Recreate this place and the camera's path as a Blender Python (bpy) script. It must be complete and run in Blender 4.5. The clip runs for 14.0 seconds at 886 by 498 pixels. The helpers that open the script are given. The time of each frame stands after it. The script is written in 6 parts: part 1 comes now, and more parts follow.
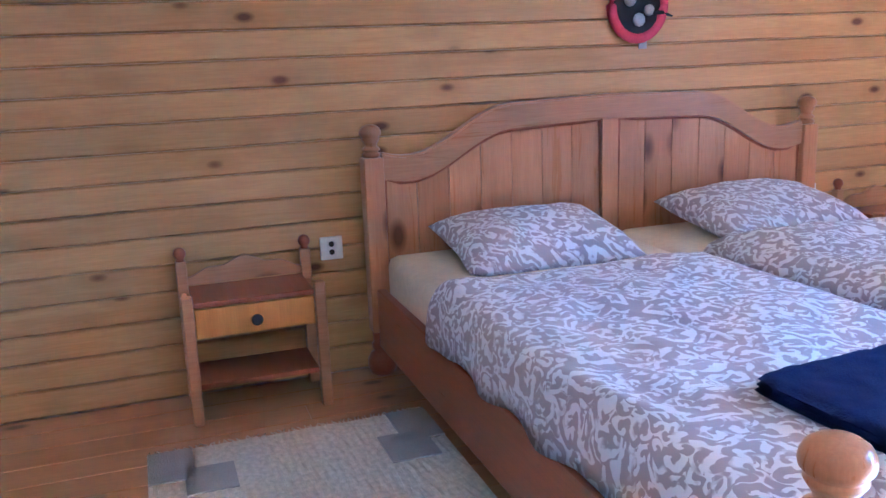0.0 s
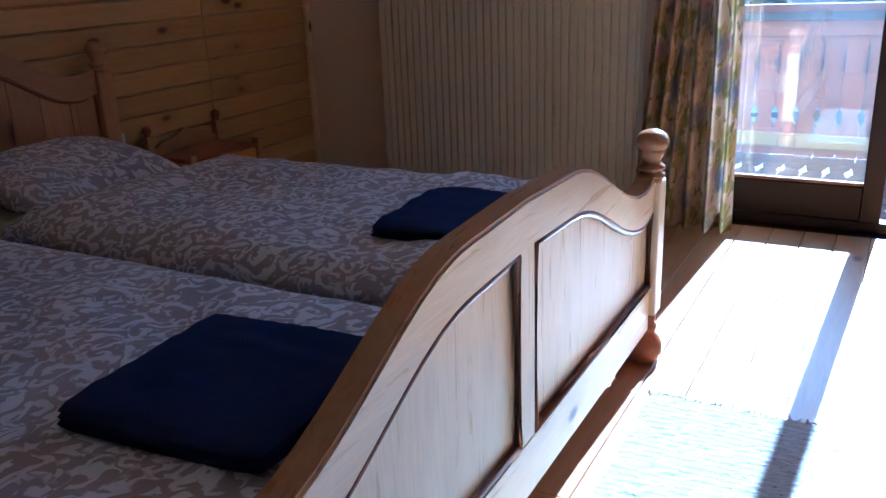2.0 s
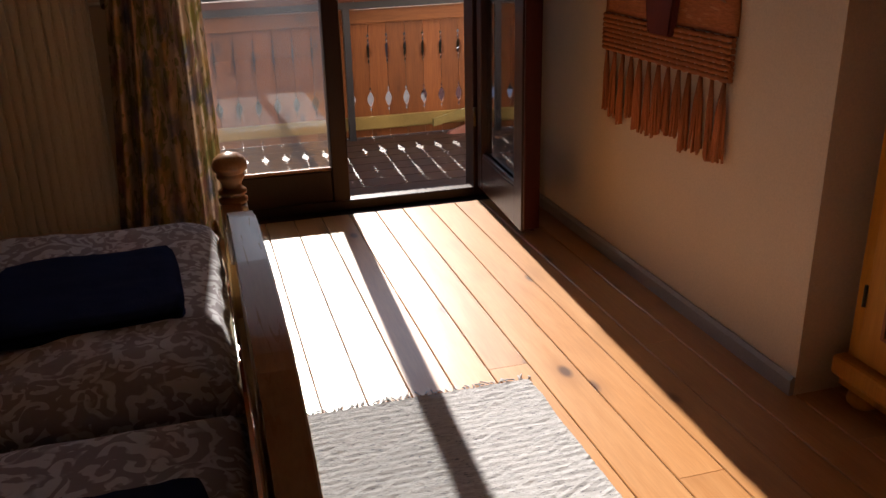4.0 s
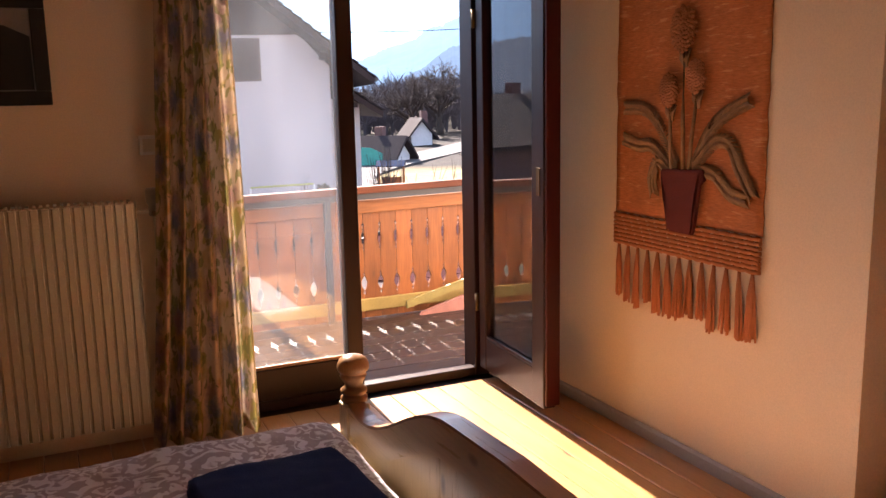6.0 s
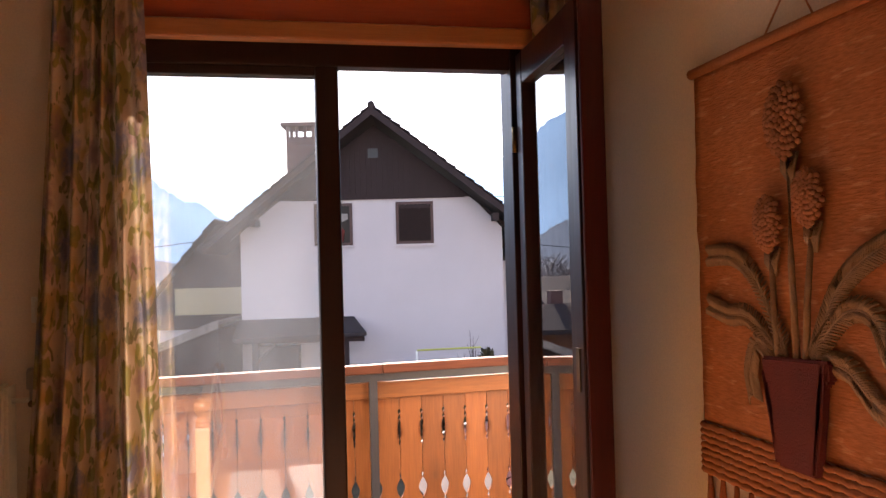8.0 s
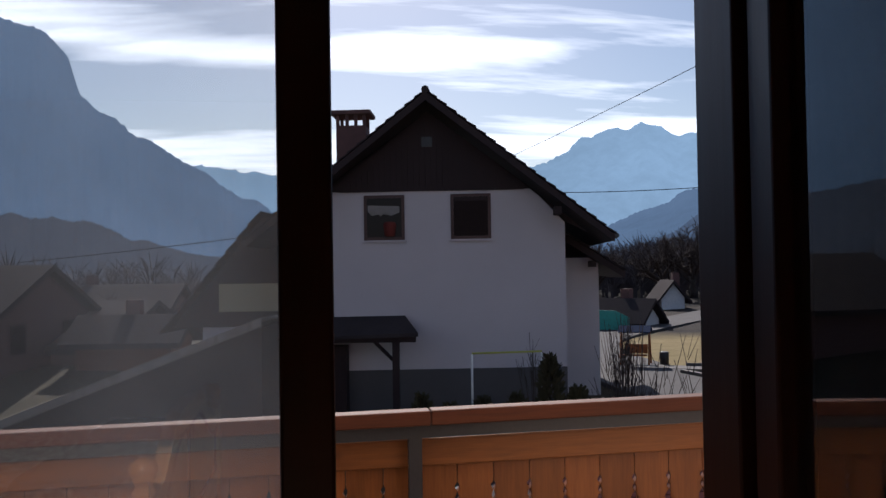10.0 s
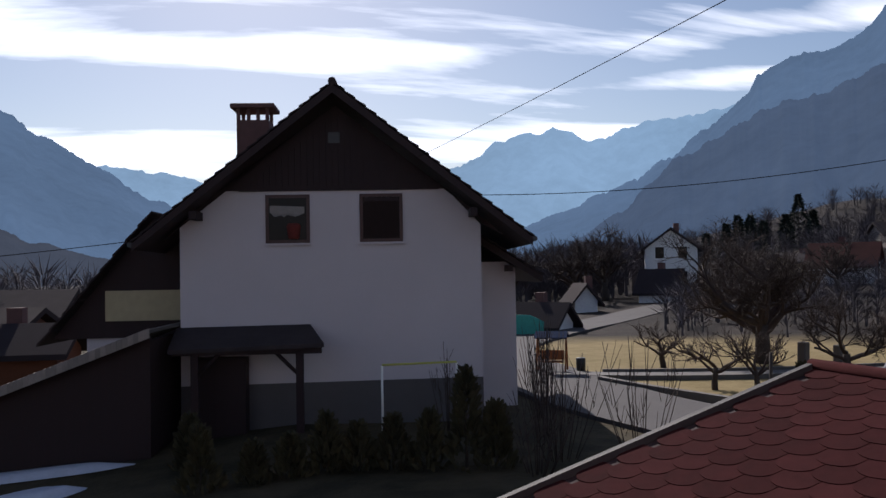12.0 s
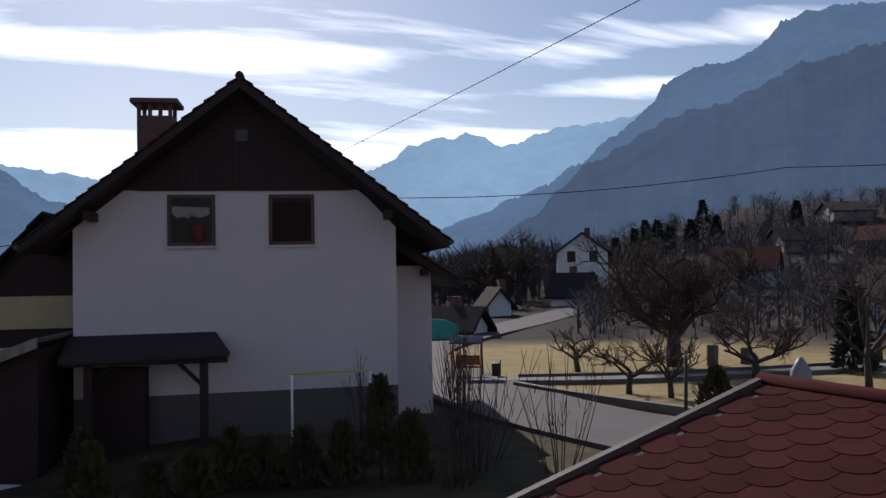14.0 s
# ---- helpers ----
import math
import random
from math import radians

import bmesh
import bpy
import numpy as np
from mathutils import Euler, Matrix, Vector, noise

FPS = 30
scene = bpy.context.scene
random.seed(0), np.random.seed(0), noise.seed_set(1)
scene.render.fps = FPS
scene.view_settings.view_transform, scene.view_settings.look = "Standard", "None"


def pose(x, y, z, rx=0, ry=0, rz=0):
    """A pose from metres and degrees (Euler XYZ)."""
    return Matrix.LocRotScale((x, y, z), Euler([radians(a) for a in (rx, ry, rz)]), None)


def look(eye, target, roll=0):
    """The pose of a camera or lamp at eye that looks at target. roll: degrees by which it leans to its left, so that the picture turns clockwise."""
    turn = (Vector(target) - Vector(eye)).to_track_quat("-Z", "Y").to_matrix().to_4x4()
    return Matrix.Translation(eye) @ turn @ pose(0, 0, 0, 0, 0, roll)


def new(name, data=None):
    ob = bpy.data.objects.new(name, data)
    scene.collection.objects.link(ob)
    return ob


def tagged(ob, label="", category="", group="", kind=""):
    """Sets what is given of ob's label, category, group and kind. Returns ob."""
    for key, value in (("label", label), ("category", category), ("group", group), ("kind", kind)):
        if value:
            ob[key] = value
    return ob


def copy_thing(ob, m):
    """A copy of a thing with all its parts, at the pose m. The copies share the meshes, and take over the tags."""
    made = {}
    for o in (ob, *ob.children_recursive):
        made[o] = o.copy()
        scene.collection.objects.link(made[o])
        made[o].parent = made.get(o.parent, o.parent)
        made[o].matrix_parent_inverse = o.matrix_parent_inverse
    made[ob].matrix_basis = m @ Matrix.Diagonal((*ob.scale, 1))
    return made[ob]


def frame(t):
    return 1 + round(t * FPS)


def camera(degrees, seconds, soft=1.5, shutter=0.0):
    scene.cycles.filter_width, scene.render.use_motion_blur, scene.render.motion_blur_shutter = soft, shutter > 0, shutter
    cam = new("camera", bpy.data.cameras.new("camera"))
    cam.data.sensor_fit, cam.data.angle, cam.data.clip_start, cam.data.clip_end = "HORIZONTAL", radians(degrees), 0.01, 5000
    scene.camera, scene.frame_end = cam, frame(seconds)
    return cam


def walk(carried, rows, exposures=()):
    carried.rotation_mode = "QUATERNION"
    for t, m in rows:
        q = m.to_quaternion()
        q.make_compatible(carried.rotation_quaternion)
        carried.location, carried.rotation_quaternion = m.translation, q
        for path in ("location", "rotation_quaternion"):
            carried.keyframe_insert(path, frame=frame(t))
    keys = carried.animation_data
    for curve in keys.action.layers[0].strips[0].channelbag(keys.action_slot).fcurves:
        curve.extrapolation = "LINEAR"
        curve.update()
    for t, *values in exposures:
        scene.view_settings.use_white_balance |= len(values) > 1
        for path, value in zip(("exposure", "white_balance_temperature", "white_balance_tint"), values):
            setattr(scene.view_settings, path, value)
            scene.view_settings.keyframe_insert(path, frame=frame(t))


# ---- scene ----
cam = camera(54.7, 14.0)
PATH = [
    (0, (3.008, -4.121, 1.162), (1.164, -3.49, 0.711), -2.2),
    (0.5, (2.956, -4.037, 1.197), (1.26, -3.108, 0.680), -2.2),
    (1, (2.947, -3.998, 1.213), (1.507, -2.725, 0.642), -2.4),
    (1.5, (2.877, -3.91, 1.177), (1.713, -2.394, 0.568), -2.0),
    (2, (2.87, -3.835, 1.180), (1.96, -2.172, 0.534), -2.2),
    (2.5, (2.738, -3.817, 1.181), (2.245, -2.000, 0.507), -2.1),
    (3, (2.604, -3.768, 1.213), (2.571, -1.898, 0.505), -1.5),
    (3.2, (2.563, -3.775, 1.222), (2.705, -1.910, 0.510), -1.6),
    (4.3, (2.03, -3.72, 1.275), (2.66, -1.94, 0.565), -1.0),
    (5.3, (1.546, -3.594, 1.346), (2.578, -2.003, 0.711), -0.3),
    (5.5, (1.494, -3.678, 1.372), (2.467, -2.03, 0.791), -1.0),
    (6, (1.514, -3.734, 1.419), (2.342, -1.947, 1.073), -1.2),
    (6.5, (1.81, -3.5, 1.388), (2.532, -1.636, 1.311), -1.3),
    (7, (2.061, -3.250, 1.379), (2.745, -1.370, 1.421), -1.1),
    (7.5, (2.358, -3.086, 1.372), (2.936, -1.172, 1.416), -1.1),
    (8, (2.564, -2.84, 1.357), (2.984, -0.885, 1.396), -1.5),
    (8.2, (2.616, -2.639, 1.356), (2.958, -0.669, 1.396), -1.2),
    (10.3, (2.863, -0.867, 1.281), (3.159, 1.111, 1.319), -0.9),
    (10.5, (2.905, -0.671, 1.255), (3.247, 1.299, 1.295), -1.0),
    (10.7, (2.942, -0.547, 1.256), (3.314, 1.417, 1.296), -1.0),
    (11, (2.981, -0.342, 1.267), (3.382, 1.617, 1.309), -0.9),
    (11.5, (3.077, -0.006, 1.325), (3.51, 1.947, 1.366), -1.0),
    (12, (3.177, 0.26, 1.347), (3.669, 2.198, 1.389), -1.0),
    (12.5, (3.235, 0.449, 1.339), (3.837, 2.356, 1.383), -1.0),
    (13, (3.288, 0.583, 1.354), (3.944, 2.472, 1.399), -1.0),
    (13.5, (3.302, 0.763, 1.348), (3.975, 2.646, 1.394), -1.0),
    (14, (3.344, 0.958, 1.361), (4.029, 2.836, 1.408), -1.0),
]
EXPOSURES = [(0.0, 5.85, 3260, -2), (0.5, 5.85, 3070, -4), (1.0, 5.2, 2820, -6), (1.5, 4.0, 2950, -6), (2.0, 2.85, 3700, -2), (2.5, 1.8, 4700, 6), (3.0, 0.75, 5300, 12), (3.6, 0.8, 6000, 14),
             (5.0, 2.1, 6700, 18), (5.5, 2.6, 6550, 24), (6.0, 2.7, 6700, 20), (6.5, 2.72, 7000, 21), (7.0, 2.9, 7000, 21), (7.5, 2.8, 6950, 20), (8.2, 2.25, 6850, 19), (9.6, 0.2, 6000, 14), (10.3, -0.08, 6200, 17), (14.0, -0.08, 6200, 17)]
walk(cam, [(t, look(eye, target, roll)) for t, eye, target, roll in PATH], EXPOSURES)

# ---- light ----
SUN_EL, SUN_AZ = 33.5, 2.2
wd = bpy.data.worlds.new("world")
scene.world = wd
wd.use_nodes = True
nt = wd.node_tree
nt.nodes.clear()


def wnode(kind, **kw):
    n = nt.nodes.new(kind)
    for k, v in kw.items():
        n.inputs[k].default_value = v
    return n


wout = wnode("ShaderNodeOutputWorld")
wbg = wnode("ShaderNodeBackground", Strength=0.08)
sky = nt.nodes.new("ShaderNodeTexSky")
sky.sky_type = "NISHITA"
sky.sun_disc = False
sky.sun_elevation = radians(SUN_EL)
sky.sun_rotation = radians(SUN_AZ)
sky.dust_density = 0.5
sky.ozone_density = 1.4
wtc = wnode("ShaderNodeTexCoord")
wsep = wnode("ShaderNodeSeparateXYZ")
nt.links.new(wtc.outputs["Generated"], wsep.inputs[0])


def wmath(op, a, b=None):
    n = nt.nodes.new("ShaderNodeMath")
    n.operation = op
    for i, v in enumerate((a, b)):
        if v is None:
            continue
        if isinstance(v, (int, float)):
            n.inputs[i].default_value = v
        else:
            nt.links.new(v, n.inputs[i])
    return n.outputs[0]


wz = wmath("ADD", wmath("MAXIMUM", wsep.outputs[2], 0.0), 0.10)
wcomb = wnode("ShaderNodeCombineXYZ")
nt.links.new(wmath("MULTIPLY", wmath("DIVIDE", wsep.outputs[0], wz), 0.5), wcomb.inputs[0])
nt.links.new(wmath("MULTIPLY", wmath("DIVIDE", wsep.outputs[1], wz), 1.7), wcomb.inputs[1])
wno = wnode("ShaderNodeTexNoise", Scale=0.95, Detail=7.0, Roughness=0.55, Distortion=0.35)
nt.links.new(wcomb.outputs[0], wno.inputs["Vector"])
wramp = nt.nodes.new("ShaderNodeValToRGB")
wramp.color_ramp.elements[0].position, wramp.color_ramp.elements[1].position = 0.51, 0.66
# streaky cloud layers lie at a few heights over the valley
wband = nt.nodes.new("ShaderNodeValToRGB")
we = wband.color_ramp.elements
while len(we) < 9:
    we.new(0.5)
for wi, (wp, wv) in enumerate(((0.10, 0.45), (0.142, 0.80), (0.165, 0.35), (0.200, 0.75), (0.216, 0.40), (0.245, 0.90), (0.280, 0.60), (0.305, 0.25), (0.60, 0.42))):
    we[wi].position, we[wi].color = wp, (wv, wv, wv, 1)
nt.links.new(wsep.outputs[2], wband.inputs[0])
nt.links.new(wmath("ADD", wno.outputs["Fac"], wmath("MULTIPLY", wmath("SUBTRACT", wband.outputs["Color"], 0.5), 0.32)), wramp.inputs[0])
wmix = nt.nodes.new("ShaderNodeMix")
wmix.data_type = "RGBA"
nt.links.new(wramp.outputs["Color"], wmix.inputs[0])
nt.links.new(sky.outputs[0], wmix.inputs[6])
# clouds: brighter towards the sun
wdot = nt.nodes.new("ShaderNodeVectorMath")
wdot.operation = "DOT_PRODUCT"
nt.links.new(wtc.outputs["Generated"], wdot.inputs[0])
wdot.inputs[1].default_value = (math.sin(radians(SUN_AZ)) * math.cos(radians(SUN_EL)), math.cos(radians(SUN_AZ)) * math.cos(radians(SUN_EL)), math.sin(radians(SUN_EL)))
wglow = wmath("ADD", wmath("MULTIPLY", wmath("POWER", wmath("MAXIMUM", wdot.outputs["Value"], 0.0), 2.0), 17.0), 6.0)
wcc = wnode("ShaderNodeCombineXYZ")
for wi, wk in enumerate((0.95, 1.0, 1.06)):
    nt.links.new(wmath("MULTIPLY", wglow, wk), wcc.inputs[wi])
nt.links.new(wcc.outputs[0], wmix.inputs[7])
nt.links.new(wmix.outputs[2], wbg.inputs["Color"])
nt.links.new(wbg.outputs[0], wout.inputs[0])

sun = new("sun", bpy.data.lights.new("sun", "SUN"))
sun.data.energy, sun.data.angle, sun.data.color = 5.0, radians(0.53), (1.0, 0.93, 0.82)
sun.matrix_world = look((0, 0, 0), (-math.sin(radians(SUN_AZ)) * math.cos(radians(SUN_EL)),
                                    -math.cos(radians(SUN_AZ)) * math.cos(radians(SUN_EL)), -math.sin(radians(SUN_EL))))


# ---- materials ----
class NT:
    """A small node builder for one material."""

    def __init__(self, name):
        self.m = bpy.data.materials.new(name)
        self.m.use_nodes = True
        self.t = self.m.node_tree
        self.t.nodes.clear()
        self.out = self.n("ShaderNodeOutputMaterial")
        tc = self.n("ShaderNodeTexCoord")
        info = self.n("ShaderNodeObjectInfo")
        self.rand = info.outputs["Random"]
        self.co = tc.outputs["Object"]

    def n(self, kind, **kw):
        n = self.t.nodes.new(kind)
        for k, v in kw.items():
            self.put(n, k.replace("_", " "), v)
        return n

    def put(self, n, key, v):
        if isinstance(v, bpy.types.NodeSocket):
            self.t.links.new(v, n.inputs[key])
        elif isinstance(v, tuple) and len(v) == 3 and n.inputs[key].type == "RGBA":
            n.inputs[key].default_value = (*v, 1)
        else:
            n.inputs[key].default_value = v

    def math(self, op, a, b=0.0, clamp=False):
        n = self.t.nodes.new("ShaderNodeMath")
        n.operation, n.use_clamp = op, clamp
        self.put(n, 0, a)
        self.put(n, 1, b)
        return n.outputs[0]

    def vec(self, scale=(1, 1, 1), shift=True, src=None):
        n = self.n("ShaderNodeMapping")
        self.put(n, "Vector", src or self.co)
        n.inputs["Scale"].default_value = scale
        if shift:
            c = self.n("ShaderNodeCombineXYZ")
            for i, k in enumerate((37.0, 91.0, 53.0)):
                self.put(c, i, self.math("MULTIPLY", self.rand, k))
            self.t.links.new(c.outputs[0], n.inputs["Location"])
        return n.outputs[0]

    def noise(self, vec, scale, detail=3.0, rough=0.55, dist=0.0):
        return self.n("ShaderNodeTexNoise", Vector=vec, Scale=scale, Detail=detail, Roughness=rough, Distortion=dist).outputs["Fac"]

    def ramp(self, fac, *stops):
        n = self.n("ShaderNodeValToRGB", Fac=fac)
        e = n.color_ramp.elements
        while len(e) < len(stops):
            e.new(0.5)
        for i, (p, c) in enumerate(stops):
            e[i].position = p
            e[i].color = (*c, 1) if isinstance(c, tuple) else (c, c, c, 1)
        return n.outputs["Color"]

    def mix(self, fac, a, b, blend="MIX"):
        n = self.t.nodes.new("ShaderNodeMix")
        n.data_type, n.blend_type = "RGBA", blend
        self.put(n, 0, fac)
        self.put(n, 6, a)
        self.put(n, 7, b)
        return n.outputs[2]

    def bump(self, h, strength=0.3, dist=0.01):
        return self.n("ShaderNodeBump", Height=h, Strength=strength, Distance=dist).outputs[0]

    def bsdf(self, col, rough=0.6, normal=None, metal=0.0, spec=0.5, extra=None):
        p = self.n("ShaderNodeBsdfPrincipled")
        self.put(p, "Base Color", col)
        self.put(p, "Roughness", rough)
        self.put(p, "Metallic", metal)
        self.put(p, "Specular IOR Level", spec)
        if normal:
            self.put(p, "Normal", normal)
        for k, v in (extra or {}).items():
            self.put(p, k, v)
        self.t.links.new(p.outputs[0], self.out.inputs[0])
        return p


def scaled(c, k):
    return tuple(min(1.0, v * k) for v in c)


def plain(name, col, rough=0.6, var=0.2, scale=6.0, bump=0.15, bscale=120.0, metal=0.0, spec=0.5, rand=0.0, depth=0.004):
    b = NT(name)
    v = b.vec(shift=rand > 0)
    big = b.noise(v, scale, 4.0)
    fine = b.noise(v, bscale, 3.0)
    c = b.ramp(big, (0.25, scaled(col, 1 - var)), (0.75, scaled(col, 1 + var)))
    c = b.mix(0.25, c, b.ramp(fine, (0.3, scaled(col, 0.75)), (0.7, scaled(col, 1.2))))
    if rand:
        k = b.math("ADD", b.math("MULTIPLY", b.rand, rand), 1 - rand / 2)
        h = b.n("ShaderNodeHueSaturation", Color=c, Value=k)
        c = h.outputs[0]
    r = b.math("ADD", b.math("MULTIPLY", big, 0.2), rough - 0.1)
    b.bsdf(c, r, b.bump(fine, bump, depth), metal, spec)
    return b.m


def wood(name, light, dark, axis=0, knots=7.0, rough=0.45, rand=0.25, knot=(0.10, 0.035, 0.015), grain=1.0, ksize=0.13, coat=0.0):
    """Planed softwood with grain along an axis and dark knots."""
    b = NT(name)
    long_ = [1.0, 1.0, 1.0]
    long_[axis] = 0.06
    kv = [1.0, 1.0, 1.0]
    kv[axis] = 0.5
    v = b.vec(tuple(long_))
    warp = b.noise(b.vec(tuple(kv)), 5.0, 2.0)
    g1 = b.noise(v, 38.0 * grain, 4.0, 0.6, 1.2)
    g2 = b.noise(v, 190.0 * grain, 2.0)
    tone = b.noise(v, 5.0, 2.0)
    f = b.math("ADD", b.math("MULTIPLY", g1, 0.6), b.math("MULTIPLY", tone, 0.4))
    c = b.ramp(f, (0.32, dark), (0.68, light))
    c = b.mix(0.18, c, b.ramp(g2, (0.35, scaled(dark, 0.8)), (0.65, scaled(light, 1.1))))
    if knots:
        vo = b.n("ShaderNodeTexVoronoi", Vector=b.vec(tuple(kv)), Scale=knots)
        d = b.math("ADD", vo.outputs["Distance"], b.math("MULTIPLY", b.math("SUBTRACT", warp, 0.5), 0.08))
        ring = b.ramp(d, (ksize * 0.45, 1.0), (ksize, 0.0))
        halo = b.ramp(d, (ksize * 0.8, 0.45), (ksize * 2.6, 0.0))
        c = b.mix(halo, c, scaled(dark, 0.72))
        c = b.mix(ring, c, knot)
    k = b.math("ADD", b.math("MULTIPLY", b.rand, rand), 1 - rand / 2)
    h = b.n("ShaderNodeHueSaturation", Color=c, Value=k)
    r = b.math("ADD", b.math("MULTIPLY", g1, 0.2), rough - 0.1)
    b.bsdf(h.outputs[0], r, b.bump(g1, 0.12, 0.002), 0.0, 0.4, {"Coat Weight": coat, "Coat Roughness": 0.30})
    return b.m


def scroll_fabric(name):
    """Grey cotton with pale leaf scrolls."""
    b = NT(name)
    v0 = b.vec(shift=False)
    wn = b.n("ShaderNodeTexNoise", Vector=v0, Scale=10.0, Detail=2.0)
    wv = b.n("ShaderNodeVectorMath")
    wv.operation = "MULTIPLY_ADD"
    b.put(wv, 0, wn.outputs["Color"])
    wv.inputs[1].default_value = (0.09, 0.09, 0.09)
    b.put(wv, 2, v0)
    flat = b.n("ShaderNodeSeparateXYZ", Vector=wv.outputs[0])
    lay = b.n("ShaderNodeCombineXYZ", X=flat.outputs[0], Y=b.math("ADD", flat.outputs[1], flat.outputs[2]))

    def curls(scale, turns, lobes):
        """One leafy spiral in every cell, turning either way."""
        vo = b.n("ShaderNodeTexVoronoi", Vector=lay.outputs[0], Scale=scale)
        vo.voronoi_dimensions = "2D"
        b.put(vo, "Randomness", 0.8)
        away = b.n("ShaderNodeVectorMath")
        away.operation = "SUBTRACT"
        b.put(away, 0, lay.outputs[0])
        b.put(away, 1, vo.outputs["Position"])
        ax = b.n("ShaderNodeSeparateXYZ", Vector=away.outputs[0])
        cell = b.n("ShaderNodeSeparateColor", Color=vo.outputs["Color"])
        hand = b.math("SUBTRACT", b.math("MULTIPLY", b.math("GREATER_THAN", cell.outputs[0], 0.5), 2.0), 1.0)
        ang = b.math("MULTIPLY", b.math("ARCTAN2", ax.outputs[1], ax.outputs[0]), hand)
        ph = b.math("ADD", b.math("ADD", ang, b.math("MULTIPLY", cell.outputs[1], 6.3)), b.math("MULTIPLY", vo.outputs["Distance"], turns))
        ragged = b.math("MULTIPLY", b.math("SINE", b.math("ADD", b.math("MULTIPLY", ang, lobes), b.math("MULTIPLY", vo.outputs["Distance"], 9.0))), 0.42)
        fray = b.math("MULTIPLY", b.math("SUBTRACT", b.noise(v0, 60.0, 2.0), 0.5), 1.5)
        return b.ramp(b.math("ADD", b.math("ADD", b.math("SINE", ph), ragged), fray), (0.05, 0.0), (0.36, 1.0))

    big = curls(10.0, 13.0, 6.0)
    small = curls(24.0, 7.5, 3.0)
    where = b.ramp(b.noise(v0, 13.0, 2.0), (0.47, 0.0), (0.53, 1.0))
    m = b.mix(where, big, small)
    tone = b.ramp(b.noise(v0, 3.0, 2.0), (0.35, (0.37, 0.315, 0.355)), (0.65, (0.43, 0.365, 0.395)))
    c = b.mix(m, tone, (0.78, 0.76, 0.80))
    weave = b.noise(v0, 700.0, 1.0)
    fold = b.noise(v0, 9.0, 3.0)
    n = b.bump(fold, 0.35, 0.02)
    bm_ = b.n("ShaderNodeBump", Height=weave, Strength=0.15, Distance=0.001, Normal=n)
    b.bsdf(c, 0.85, bm_.outputs[0], 0, 0.2, {"Sheen Weight": 0.2})
    return b.m


def curtain_fabric(name):
    """Pale cotton printed with blue and mauve blossoms and long olive and gold blades."""
    b = NT(name)
    uv = b.n("ShaderNodeTexCoord").outputs["UV"]
    v = b.vec((1, 1, 1), False, uv)
    c = b.ramp(b.noise(v, 5.0, 3.0), (0.3, (0.52, 0.36, 0.23)), (0.7, (0.65, 0.47, 0.32)))
    wash = b.ramp(b.noise(v, 6.5, 2.0, 0.5, 0.8), (0.52, 0.0), (0.62, 0.75))
    c = b.mix(wash, c, (0.42, 0.27, 0.075))

    def blossoms(shift, scale, size, col, keep):
        mp = b.n("ShaderNodeMapping", Vector=v)
        mp.inputs["Location"].default_value = shift
        vo = b.n("ShaderNodeTexVoronoi", Vector=mp.outputs[0], Scale=scale)
        vo.voronoi_dimensions = "2D"
        cell = b.n("ShaderNodeSeparateColor", Color=vo.outputs["Color"])
        d = b.math("ADD", vo.outputs["Distance"], b.math("MULTIPLY", b.math("SUBTRACT", b.noise(mp.outputs[0], 42.0, 3.0), 0.5), 0.55))
        return b.mix(b.math("MULTIPLY", b.ramp(d, (size, 0.8), (size + 0.28, 0.0)), b.math("GREATER_THAN", cell.outputs[0], keep)), c, col)

    def blades(turn, scale, lo, col, src):
        mp = b.n("ShaderNodeMapping", Vector=v)
        mp.inputs["Rotation"].default_value = (0, 0, radians(turn))
        mp.inputs["Scale"].default_value = (1.25, 0.85, 1)
        return b.mix(b.ramp(b.noise(mp.outputs[0], scale, 2.0, 0.4, 0.7), (lo, 0.0), (lo + 0.03, 0.85)), src, col)

    c = blades(38, 11.0, 0.575, (0.30, 0.24, 0.06), c)
    c = blades(-44, 13.0, 0.59, (0.24, 0.21, 0.07), c)
    c = blossoms((0.3, 0.1, 0), 5.0, 0.12, (0.17, 0.16, 0.23), 0.40)
    c = blossoms((3.7, 1.9, 0), 6.0, 0.10, (0.33, 0.18, 0.17), 0.40)
    c = blades(12, 19.0, 0.62, (0.19, 0.15, 0.06), c)
    dif = b.n("ShaderNodeBsdfDiffuse", Color=c)
    trl = b.n("ShaderNodeBsdfTranslucent", Color=c)
    mx = b.n("ShaderNodeMixShader", Fac=0.20)
    b.t.links.new(dif.outputs[0], mx.inputs[1])
    b.t.links.new(trl.outputs[0], mx.inputs[2])
    b.t.links.new(mx.outputs[0], b.out.inputs[0])
    return b.m


